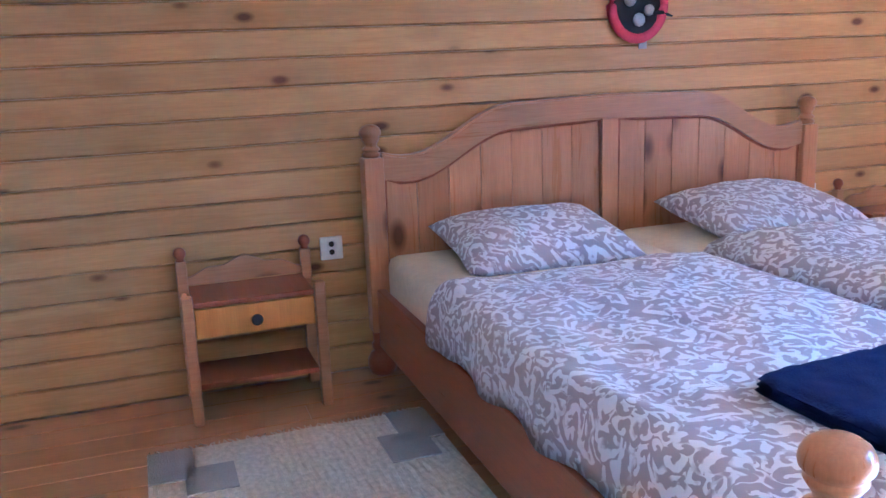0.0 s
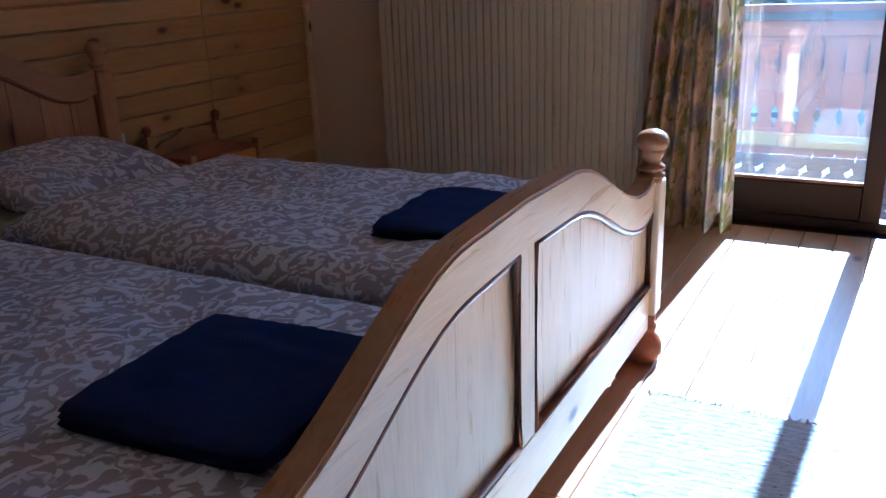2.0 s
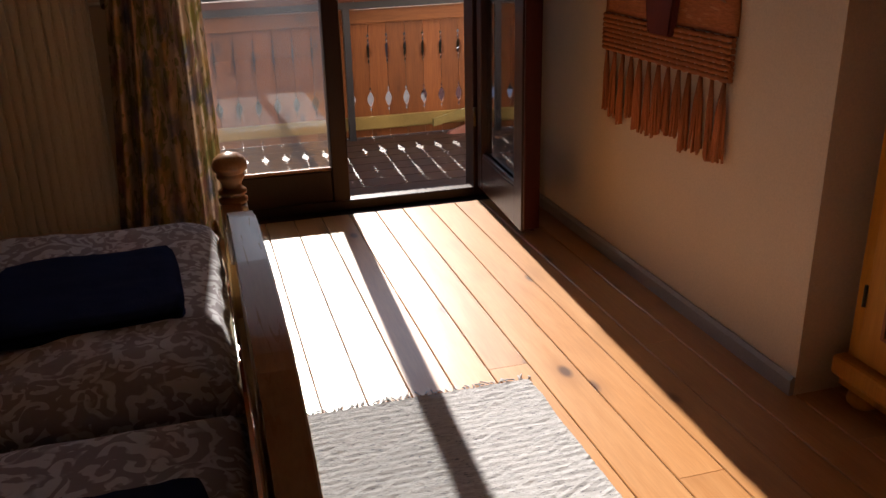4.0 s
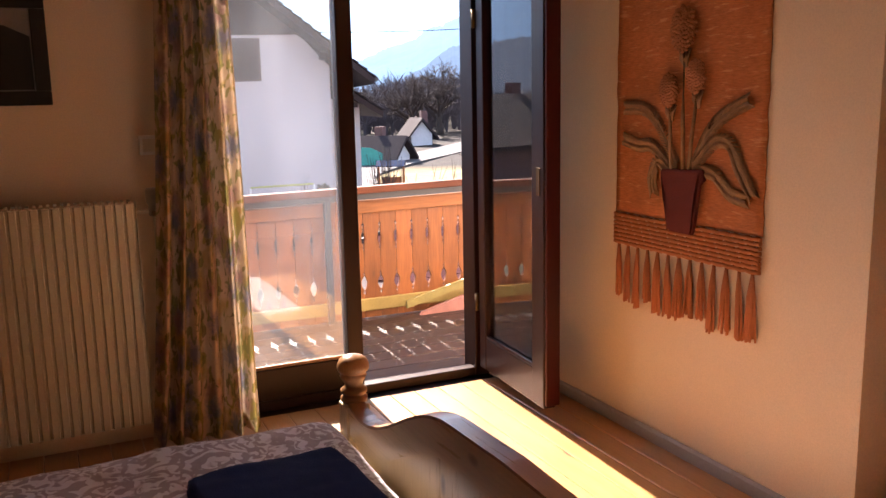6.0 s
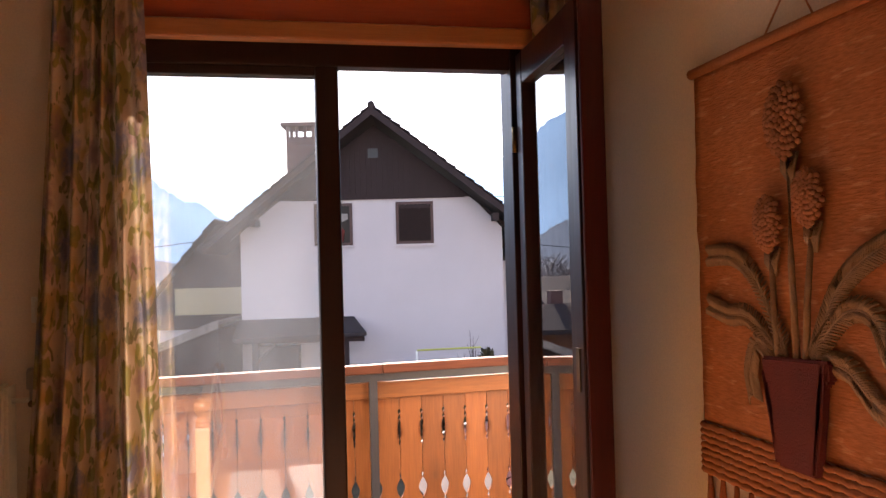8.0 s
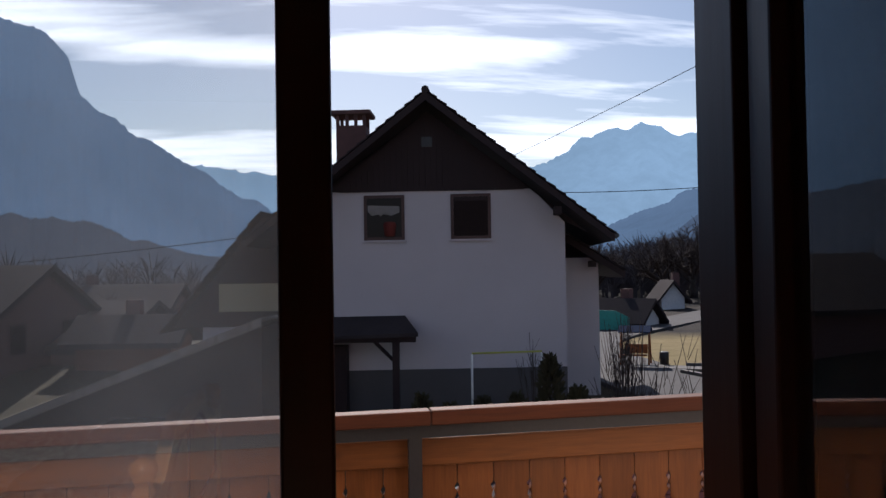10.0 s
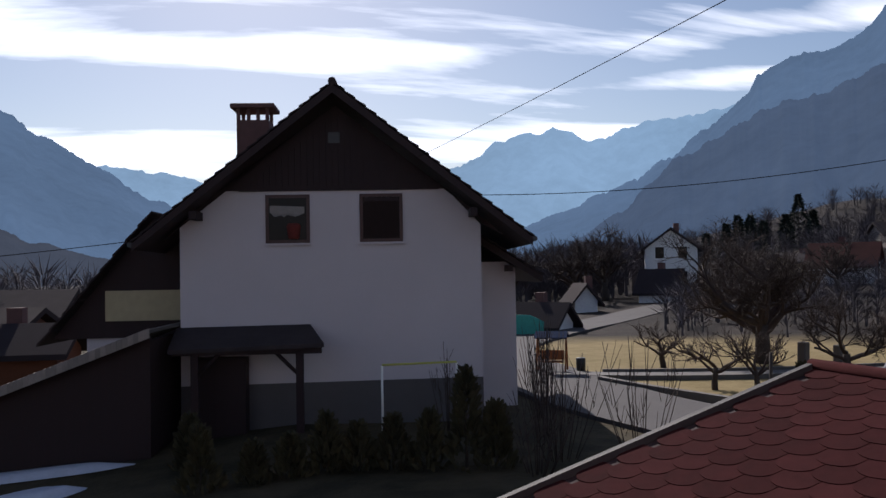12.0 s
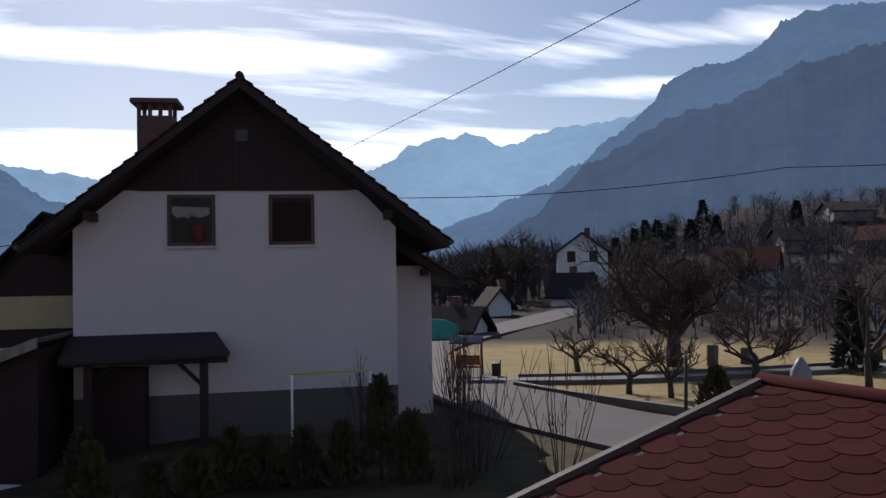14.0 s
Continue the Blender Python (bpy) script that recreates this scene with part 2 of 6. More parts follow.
def pane_glass(name, dust=0.03, tint=(0.97, 0.98, 0.98), gloss=1.6):
    b = NT(name)
    fr = b.n("ShaderNodeFresnel", IOR=1.5)
    tr = b.n("ShaderNodeBsdfTransparent", Color=tint)
    gl = b.n("ShaderNodeBsdfGlossy", Roughness=0.0)
    m1 = b.n("ShaderNodeMixShader", Fac=b.math("MULTIPLY", fr.outputs[0], gloss, True))
    b.t.links.new(tr.outputs[0], m1.inputs[1])
    b.t.links.new(gl.outputs[0], m1.inputs[2])
    du = b.n("ShaderNodeBsdfTranslucent", Color=(0.8, 0.85, 0.95))
    smear = b.ramp(b.noise(b.vec((1, 1, 0.5)), 3.0, 4.0), (0.35, dust * 0.5), (0.7, dust * 1.6))
    m2 = b.n("ShaderNodeMixShader", Fac=smear)
    b.t.links.new(m1.outputs[0], m2.inputs[1])
    b.t.links.new(du.outputs[0], m2.inputs[2])
    b.t.links.new(m2.outputs[0], b.out.inputs[0])
    return b.m


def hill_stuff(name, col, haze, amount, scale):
    """Wooded slopes; kilometres of lit air put into a glowing haze colour."""
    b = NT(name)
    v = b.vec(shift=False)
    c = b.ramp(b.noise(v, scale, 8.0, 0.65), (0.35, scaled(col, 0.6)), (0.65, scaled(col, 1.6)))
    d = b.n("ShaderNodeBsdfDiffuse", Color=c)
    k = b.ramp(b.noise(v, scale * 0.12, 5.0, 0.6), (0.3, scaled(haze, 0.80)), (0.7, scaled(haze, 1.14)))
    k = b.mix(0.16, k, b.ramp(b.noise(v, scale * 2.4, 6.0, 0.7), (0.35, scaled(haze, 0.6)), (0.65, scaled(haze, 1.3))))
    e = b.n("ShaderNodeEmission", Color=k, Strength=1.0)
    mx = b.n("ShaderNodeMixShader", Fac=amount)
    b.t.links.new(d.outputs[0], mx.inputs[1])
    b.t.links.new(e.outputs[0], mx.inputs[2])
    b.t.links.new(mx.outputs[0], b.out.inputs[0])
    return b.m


PINE_WALL = wood("pine_wall", (0.56, 0.345, 0.125), (0.44, 0.24, 0.070), 1, 6.5, 0.42, 0.22)
PINE_FLOOR = wood("pine_floor", (0.55, 0.275, 0.100), (0.42, 0.180, 0.054), 1, 6.0, 0.34, 0.20, ksize=0.14, coat=0.7)
# footboard tone: bed wood made paler, floor bounce put into the colour
PINE_BED = wood("pine_bed", (0.82, 0.61, 0.36), (0.71, 0.49, 0.26), 2, 7.5, 0.30, 0.16, ksize=0.13)
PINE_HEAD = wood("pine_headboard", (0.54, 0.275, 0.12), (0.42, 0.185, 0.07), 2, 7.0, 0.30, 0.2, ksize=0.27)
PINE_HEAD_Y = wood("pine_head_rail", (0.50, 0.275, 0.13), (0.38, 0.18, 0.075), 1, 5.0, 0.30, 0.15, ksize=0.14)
PINE_BED_Y = wood("pine_bed_rail", (0.82, 0.61, 0.36), (0.71, 0.49, 0.26), 1, 6.0, 0.30, 0.12, ksize=0.12)
MOULD = wood("red_brown_moulding", (0.22, 0.075, 0.03), (0.15, 0.045, 0.018), 1, 0, 0.3, 0.1)
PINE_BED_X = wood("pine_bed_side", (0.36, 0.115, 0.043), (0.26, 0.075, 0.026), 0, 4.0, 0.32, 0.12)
PINE_STAND = wood("pine_stand", (0.50, 0.27, 0.12), (0.38, 0.18, 0.07), 1, 4.0, 0.4, 0.15)
PINE_WARD = wood("pine_wardrobe", (0.72, 0.34, 0.045), (0.58, 0.235, 0.025), 2, 5.0, 0.35, 0.15)
DARK_FRAME = wood("dark_stained_frame", (0.032, 0.008, 0.005), (0.018, 0.005, 0.003), 2, 0, 0.38, 0.1)
RED_PANEL = wood("red_stained_panel", (0.50, 0.090, 0.026), (0.38, 0.062, 0.018), 0, 3.0, 0.4, 0.1)
LARCH = wood("weathered_larch", (0.32, 0.108, 0.028), (0.18, 0.055, 0.015), 2, 5.0, 0.45, 0.4, ksize=0.10)
LARCH_X = wood("weathered_larch_rail", (0.16, 0.046, 0.018), (0.085, 0.023, 0.010), 0, 2.0, 0.75, 0.15)
LARCH_BEAM = wood("larch_beam", (0.30, 0.104, 0.026), (0.17, 0.056, 0.015), 0, 5.0, 0.5, 0.2)
WINE = wood("wine_red_stain", (0.075, 0.009, 0.006), (0.045, 0.006, 0.004), 2, 0, 0.35, 0.1)
DECK = wood("wet_deck", (0.055, 0.026, 0.016), (0.03, 0.014, 0.009), 1, 2.0, 0.42, 0.3)
GABLE = wood("dark_cladding", (0.028, 0.011, 0.0125), (0.017, 0.007, 0.008), 2, 0, 0.7, 0.1)
PLASTER = plain("cream_plaster", (0.75, 0.605, 0.465), 0.85, 0.05, 2.0, 0.25, 160.0)
RENDER_WHITE = plain("white_render", (0.55, 0.495, 0.52), 0.9, 0.06, 0.6, 0.2, 40.0)
RENDER_GREY = plain("grey_plinth", (0.10, 0.09, 0.092), 0.9, 0.15, 1.0)
RAD = plain("cream_enamel", (0.70, 0.64, 0.52), 0.35, 0.03, 3.0, 0.05)
WHITE_PLASTIC = plain("white_plastic", (0.78, 0.76, 0.72), 0.35, 0.02)
BLACK = plain("black_lacquer", (0.015, 0.013, 0.012), 0.4, 0.1)
STEEL = plain("grey_steel", (0.05, 0.05, 0.056), 0.5, 0.15, 8.0, 0.1, 80.0, 0.3)
WIRE = plain("cable_black", (0.012, 0.012, 0.013), 0.95, 0.1, spec=0.0)
BRASS = plain("dull_brass", (0.16, 0.105, 0.05), 0.5, 0.1, metal=1.0)
SHEET = plain("cream_sheet", (0.74, 0.64, 0.47), 0.9, 0.05, 6.0, 0.3, 40.0, depth=0.006)
DUVET = scroll_fabric("scroll_cotton")
TOWEL = plain("navy_terry", (0.019, 0.027, 0.098), 0.95, 0.2, 14.0, 0.8, 260.0, spec=0.1, depth=0.004)
CURTAIN = curtain_fabric("floral_curtain")
GLASS = pane_glass("door_glass", 0.017, gloss=3.4)
GLASS2 = pane_glass("leaf_glass", 0.02, gloss=2.8)
RUG_PALE = plain("pale_wool", (0.66, 0.60, 0.50), 0.95, 0.1, 8.0, 0.8, 180.0, spec=0.1)
RUG_GREY = plain("grey_wool", (0.42, 0.40, 0.40), 0.95, 0.15, 8.0, 0.8, 180.0, spec=0.1)


def woven(name, col, hi):
    """Coarse hand-woven cloth: uneven weft ribs with pale flecks."""
    b = NT(name)
    v = b.vec((1, 0.16, 1), shift=False)
    rib = b.noise(v, 210.0, 2.0)
    fleck = b.ramp(b.noise(v, 75.0, 3.0), (0.60, 0.0), (0.70, 1.0))
    big = b.noise(b.vec(shift=False), 6.0, 3.0)
    c = b.ramp(big, (0.3, scaled(col, 0.85)), (0.7, scaled(col, 1.12)))
    c = b.mix(b.ramp(rib, (0.35, 0.5), (0.6, 0.0)), c, scaled(col, 0.55))
    c = b.mix(b.math("MULTIPLY", fleck, 0.55), c, hi)
    b.bsdf(c, 0.9, b.bump(rib, 0.55, 0.005), 0, 0.15)
    return b.m


JUTE = woven("rust_jute", (0.52, 0.185, 0.075), (0.72, 0.37, 0.18))
JUTE_DK = plain("rust_jute_band", (0.41, 0.155, 0.068), 0.95, 0.15, 5.0, 0.9, 150.0, spec=0.1)
FRINGE = plain("rust_fringe", (0.46, 0.17, 0.078), 0.95, 0.2, 9.0, 0.9, 150.0, spec=0.1, rand=0.2)
SISAL = plain("grey_green_sisal", (0.33, 0.19, 0.10), 0.9, 0.3, 30.0, 0.8, 200.0)
BLOSSOM = plain("brown_blossom", (0.40, 0.155, 0.070), 0.9, 0.25, 30.0, 0.5, 150.0)
POT = plain("red_pot_velvet", (0.14, 0.022, 0.017), 0.95, 0.25, 12.0, 0.6, 200.0)
SKIRT = plain("grey_skirting", (0.36, 0.34, 0.35), 0.5, 0.08)
ROOF_DARK = plain("dark_roof_tile", (0.036, 0.025, 0.026), 0.85, 0.3, 2.0, 0.4, 30.0, rand=0.4, spec=0.2)
ROOF_GREY = plain("grey_roof_tile", (0.050, 0.040, 0.042), 0.95, 0.3, 1.0, 0.4, 20.0, spec=0.1)
SHINGLE = plain("red_bitumen_shingle", (0.044, 0.0140, 0.0145), 0.95, 0.25, 7.0, 0.7, 260.0, rand=0.35, spec=0.02)
SHINGLE_BASE = plain("shingle_underlay", (0.030, 0.012, 0.012), 0.95, 0.2)
ZINC = plain("zinc_verge", (0.045, 0.040, 0.044), 0.7, 0.2, 3.0, spec=0.2)
CHIMNEY = plain("dark_brick_render", (0.13, 0.065, 0.06), 0.9, 0.2, 4.0)
BARK = plain("bark", (0.055, 0.042, 0.036), 0.95, 0.3, 9.0, 0.8, 60.0)
# paler and greyer than the near twigs: distance haze put into the colour
HAZED_TWIG = plain("hazed_far_twigs", (0.085, 0.072, 0.080), 0.95, 0.3, 0.3)
TWIG = plain("twigs", (0.05, 0.032, 0.027), 0.9, 0.3, 9.0)
THUJA = plain("thuja_green", (0.05, 0.042, 0.018), 0.85, 0.5, 5.0, rand=0.3)
FIR = plain("fir_green", (0.016, 0.024, 0.018), 0.9, 0.4, 1.0, rand=0.3)
ASPHALT = plain("pale_asphalt", (0.080, 0.073, 0.075), 0.9, 0.3, 0.5, 0.4, 14.0, spec=0.25, depth=0.02)
CONCRETE = plain("kerb_concrete", (0.115, 0.105, 0.10), 0.85, 0.25, 3.0)
SNOW = plain("old_snow", (0.48, 0.50, 0.58), 0.7, 0.1, 2.0, 0.4, 12.0, depth=0.05)
BEIGE = plain("beige_board", (0.42, 0.35, 0.22), 0.8, 0.1)
TURQ = plain("turquoise_net", (0.03, 0.30, 0.26), 0.6, 0.2)
FAR_WHITE = plain("far_render", (0.74, 0.73, 0.74), 0.9, 0.1)
FAR_DIM = plain("far_dim_grey", (0.26, 0.23, 0.22), 0.9, 0.2)
FAR_ROOF = plain("far_roof", (0.04, 0.031, 0.034), 0.95, 0.2, 1.0, spec=0.1)
FAR_RED = plain("far_red_roof", (0.085, 0.035, 0.03), 0.95, 0.2, 1.0, spec=0.1)
FAR_GLASS = plain("dark_window", (0.02, 0.014, 0.015), 0.15, 0.1, spec=0.12)
# the second colour is air haze, given off as glow, stronger with distance
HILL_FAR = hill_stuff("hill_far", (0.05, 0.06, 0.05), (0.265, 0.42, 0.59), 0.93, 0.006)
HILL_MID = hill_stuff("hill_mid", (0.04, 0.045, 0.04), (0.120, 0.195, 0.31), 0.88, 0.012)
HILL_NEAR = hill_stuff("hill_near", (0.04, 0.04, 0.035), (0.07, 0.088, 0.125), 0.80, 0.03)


# ---- building helpers ----
def box(bm, x0, x1, y0, y1, z0, z1, bev=0.0):
    m = Matrix.LocRotScale(((x0 + x1) / 2, (y0 + y1) / 2, (z0 + z1) / 2), None, (abs(x1 - x0), abs(y1 - y0), abs(z1 - z0)))
    vs = bmesh.ops.create_cube(bm, size=1.0, matrix=m)["verts"]
    if bev:
        es = list({e for v in vs for e in v.link_edges})
        bmesh.ops.bevel(bm, geom=es, offset=bev, segments=2, profile=0.5, affect="EDGES")
    return bm


def B(*a, bev=0.0):
    return box(bmesh.new(), *a, bev=bev)


def lathe(bm, prof, x=0, y=0, seg=20):
    """Turn (radius, z) pairs about an upright axis."""
    rings = []
    for r, z in prof:
        rings.append([bm.verts.new((x + r * math.cos(2 * math.pi * i / seg), y + r * math.sin(2 * math.pi * i / seg), z)) for i in range(seg)])
    for a, b in zip(rings, rings[1:]):
        for i in range(seg):
            f = bm.faces.new((a[i], a[(i + 1) % seg], b[(i + 1) % seg], b[i]))
            f.smooth = True
    bm.faces.new(rings[0][::-1])
    bm.faces.new(rings[-1])
    return bm


def slab(bm, pts, axis, a, b):
    """A flat outline (two coordinates) given thickness from a to b along axis 0, 1 or 2."""
    def co(p, d):
        return {0: (d, p[0], p[1]), 1: (p[0], d, p[1]), 2: (p[0], p[1], d)}[axis]
    lo = [bm.verts.new(co(p, a)) for p in pts]
    hi = [bm.verts.new(co(p, b)) for p in pts]
    f1, f2 = bm.faces.new(lo), bm.faces.new(hi[::-1])
    for i in range(len(pts)):
        j = (i + 1) % len(pts)
        bm.faces.new((lo[j], lo[i], hi[i], hi[j]))
    bmesh.ops.triangulate(bm, faces=[f for f in (f1, f2) if len(f.verts) > 4])
    bmesh.ops.recalc_face_normals(bm, faces=bm.faces[:])
    return bm


def tube(bm, pts, r0, r1=None, seg=6):
    r1 = r0 if r1 is None else r1
    pts = [Vector(p) for p in pts]
    rings = []
    for i, p in enumerate(pts):
        d = (pts[min(i + 1, len(pts) - 1)] - pts[max(i - 1, 0)]).normalized()
        q = d.to_track_quat("Z", "Y")
        r = r0 + (r1 - r0) * i / max(1, len(pts) - 1)
        rings.append([bm.verts.new(p + q @ Vector((r * math.cos(2 * math.pi * k / seg), r * math.sin(2 * math.pi * k / seg), 0))) for k in range(seg)])
    for a, b in zip(rings, rings[1:]):
        for k in range(seg):
            f = bm.faces.new((a[k], a[(k + 1) % seg], b[(k + 1) % seg], b[k]))
            f.smooth = True
    bm.faces.new(rings[0][::-1])
    bm.faces.new(rings[-1])
    return bm


def mesh_of(name, bm, material):
    me = bpy.data.meshes.new(name)
    bm.to_mesh(me)
    bm.free()
    me.materials.append(material)
    return me


def part(name, bm, material, parent, label=""):
    ob = new(name, mesh_of(name, bm, material))
    ob.parent = parent
    return tagged(ob, label)


def thing(name, m, label, category, group="", kind=""):
    ob = new(name)
    ob.empty_display_size = 0.1
    ob.matrix_basis = m
    return tagged(ob, label, category, group, kind)


def solid(name, bm, material, label, category, group="", kind="", m=None):
    ob = new(name, mesh_of(name, bm, material))
    if m:
        ob.matrix_basis = m
    return tagged(ob, label, category, group, kind)


def setting(name, bm, material, label):
    return solid(name, bm, material, label, name.split("_")[0], kind="structure")


def smooth(bm):
    for f in bm.faces:
        f.smooth = True
    return bm


def bend(pts, n=8):
    """A smooth line through points."""
    out = []
    for i in range(len(pts) - 1):
        p0, p1, p2, p3 = (Vector(pts[max(0, i - 1)]), Vector(pts[i]), Vector(pts[i + 1]), Vector(pts[min(len(pts) - 1, i + 2)]))
        for k in range(n):
            t = k / n
            out.append(tuple(0.5 * ((2 * p1) + (p2 - p0) * t + (2 * p0 - 5 * p1 + 4 * p2 - p3) * t * t + (3 * p1 - p0 - 3 * p2 + p3) * t ** 3)))
    return out + [tuple(pts[-1])]


# ---- the room's shell ----
RX, WC, SY, CZ = 3.705, -2.010, -5.0, 2.52       # tapestry wall, its end, south wall, ceiling
DL, DR, DT = 2.06, 3.53, 2.13                    # the balcony door's hole
setting("wall_west", B(-0.32, -0.022, SY - 0.2, 0.0, -0.2, CZ), PLASTER, "wall behind the pine boarding")
bm = bmesh.new()
box(bm, -0.32, DL, 0.0, 0.26, -0.2, CZ)
box(bm, DR, 4.8, 0.0, 0.26, -0.2, CZ)
box(bm, DL, DR, 0.0, 0.26, DT, CZ)
setting("wall_north", bm, PLASTER, "cream plastered wall with the balcony door")
bm = bmesh.new()
box(bm, RX, 4.8, WC, 0.0, -0.2, CZ)
setting("wall_east", bm, PLASTER, "cream plastered wall that carries the tapestry")
setting("wall_recess", B(4.45, 4.8, SY - 0.2, WC, -0.2, CZ), PLASTER, "cream plastered back of the wardrobe recess")
setting("wall_south", B(-0.022, 4.45, SY - 0.2, SY, -0.2, CZ), PLASTER, "cream plastered wall")
setting("ceiling", B(-0.32, 4.8, SY - 0.2, 0.26, CZ, CZ + 0.15), plain("white_ceiling", (0.74, 0.70, 0.63), 0.9, 0.04), "plain white ceiling")
floor = setting("floor", B(-0.022, 4.45, SY, 0.012, -0.2, -0.022), SHINGLE_BASE, "varnished pine board floor with knots")
bm = bmesh.new()
slab(bm, [(RX - 0.016, 0.0), (RX - 0.001, 0.0), (RX - 0.001, 0.055), (RX - 0.008, 0.058), (RX - 0.016, 0.045)], 1, WC, -0.001)
setting("baseboard", bm, SKIRT, "narrow grey skirting strip")
setting("threshold", B(DL, DR, 0.0, 0.26, -0.2, -0.004), DARK_FRAME, "dark threshold below the balcony door")
setting("trim", B(0.0005, 0.022, -0.035, -0.001, 0, CZ, bev=0.003), PINE_BED, "pine corner strip at the end of the boarding")

# ---- balcony door: fixed left light and open right leaf ----
door = thing("door_1", pose(0, 0.07, 0), "dark-stained wooden balcony door, right leaf open inwards", "door", kind="structure")
bm = bmesh.new()
box(bm, DL, DL + 0.07, 0, 0.075, 0, DT, bev=0.004)
part("frame_post", bm, DARK_FRAME, door)
part("frame_post", B(3.450, DR, 0, 0.13, 0, DT, bev=0.004), DARK_FRAME, door)
part("frame_head", B(DL + 0.07, 3.450, 0.002, 0.073, 2.045, DT, bev=0.004), DARK_FRAME, door)
part("frame_sill", B(DL + 0.07, 3.450, 0.002, 0.073, -0.002, 0.045, bev=0.004), DARK_FRAME, door)
part("mullion", B(2.762, 2.840, -0.004, 0.08, 0.045, 2.045, bev=0.006), DARK_FRAME, door)
part("bottom_rail", B(DL + 0.07, 2.762, 0.006, 0.068, 0.045, 0.195, bev=0.005), DARK_FRAME, door)
part("top_rail", B(DL + 0.07, 2.762, 0.006, 0.068, 2.012, 2.045, bev=0.004), DARK_FRAME, door)
part("stile", B(DL + 0.07, DL + 0.13, 0.007, 0.067, 0.195, 2.012, bev=0.004), DARK_FRAME, door)
part("glazing_bead", B(DL + 0.13, 2.762, 0.012, 0.03, 0.195, 0.21, bev=0.003), PINE_STAND, door, "sunlit wooden glazing bead")
part("pane", B(DL + 0.13, 2.762, 0.036, 0.042, 0.195, 2.012), GLASS, door, "dusty sunlit glass pane")

leaf_w = 0.69
leaf = thing("door_leaf", pose(3.492, 0.045, 0, 0, 0, 266.5), "open dark-stained glazed door leaf", "door")
leaf.parent = None
part("stile", B(0.0, 0.075, -0.03, 0.03, 0.055, 2.09, bev=0.005), DARK_FRAME, leaf)
part("stile", B(leaf_w - 0.11, leaf_w, -0.03, 0.03, 0.055, 2.09, bev=0.005), DARK_FRAME, leaf)
part("bottom_rail", B(0.075, leaf_w - 0.11, -0.028, 0.028, 0.055, 0.22, bev=0.004), DARK_FRAME, leaf)
part("top_rail", B(0.075, leaf_w - 0.11, -0.028, 0.028, 1.98, 2.09, bev=0.004), DARK_FRAME, leaf)
part("pane", B(0.075, leaf_w - 0.11, -0.003, 0.003, 0.22, 1.98), GLASS2, leaf, "clear glass pane")
part("edge_strip", B(leaf_w + 0.0005, leaf_w + 0.016, -0.024, 0.044, 0.07, 2.08, bev=0.004), WINE, leaf, "wine-red stained rebate edge")
part("bead", B(0.075, leaf_w - 0.11, -0.026, -0.010, 0.2205, 0.236, bev=0.003), DARK_FRAME, leaf)
for z in (0.35, 1.75):
    part("hinge", lathe(bmesh.new(), [(0.009, z), (0.009, z + 0.09)], -0.008, -0.038, 10), BRASS, leaf)
part("keyhole_plate", B(leaf_w - 0.06, leaf_w - 0.03, -0.034, -0.0305, 1.0, 1.12, bev=0.001), BRASS, leaf)

ORANGE_LEDGE = wood("orange_ledge", (0.50, 0.19, 0.06), (0.38, 0.125, 0.035), 0, 3.0, 0.35, 0.1)
pelmet = thing("shutter_box", pose(0, 0, 0), "red-stained wooden roller shutter box above the balcony door", "shutter box")
part("front_board", B(DL + 0.08, 3.50, -0.030, -0.001, 2.165, CZ - 0.01, bev=0.004), RED_PANEL, pelmet)
part("ledge", B(DL + 0.06, 3.515, -0.060, -0.001, 2.100, 2.160, bev=0.008), ORANGE_LEDGE, pelmet, "orange-brown ledge below the box")

# ---- curtains ----
def curtain(name, x0t, x1t, x0b, x1b, zt, zb, folds, amp, y, label, seed):
    rnd = random.Random(seed)
    ph = [rnd.uniform(0, 6.3) for _ in range(4)]
    bm = bmesh.new()
    nx, nz = folds * 12, 34
    rows = []
    for j in range(nz + 1):
        s = j / nz
        z = zt + (zb - zt) * s
        k = s ** 1.4
        row = []
        for i in range(nx + 1):
            u = i / nx
            x = (x0t + (x0b - x0t) * k) * (1 - u) + (x1t + (x1b - x1t) * k) * u
            w = amp * (0.75 + 0.5 * s)
            dy = w * math.sin(2 * math.pi * folds * u + ph[0] + 0.5 * math.sin(3 * s + ph[1])) + 0.4 * w * math.sin(4.3 * folds * u + ph[2] + 2 * s)
            row.append(bm.verts.new((x + 0.010 * math.sin(9 * u + 4 * s + ph[3]), y + dy, z)))
        rows.append(row)
    for a, b in zip(rows, rows[1:]):
        for i in range(nx):
            bm.faces.new((a[i], a[i + 1], b[i + 1], b[i]))
    smooth(bm)
    # lay the print along the cloth, not across its folds
    uvl = bm.loops.layers.uv.new("cloth")
    place = {}
    for row in rows:
        run = 0.0
        for k, vt in enumerate(row):
            if k:
                run += (vt.co - row[k - 1].co).length
            place[vt] = (run, vt.co.z)
    for f in bm.faces:
        for lp in f.loops:
            lp[uvl].uv = place[lp.vert]
    t = thing(name, pose(0, 0, 0), label, "curtain")
    part("cloth", bm, CURTAIN, t)
    for i in range(folds):
        u = (i + 0.5) / folds
        part("glider", tube(bmesh.new(), [(x0t + (x1t - x0t) * u, y, zt), (x0t + (x1t - x0t) * u, y, zt + 0.035)], 0.006), WHITE_PLASTIC, t)
    return t


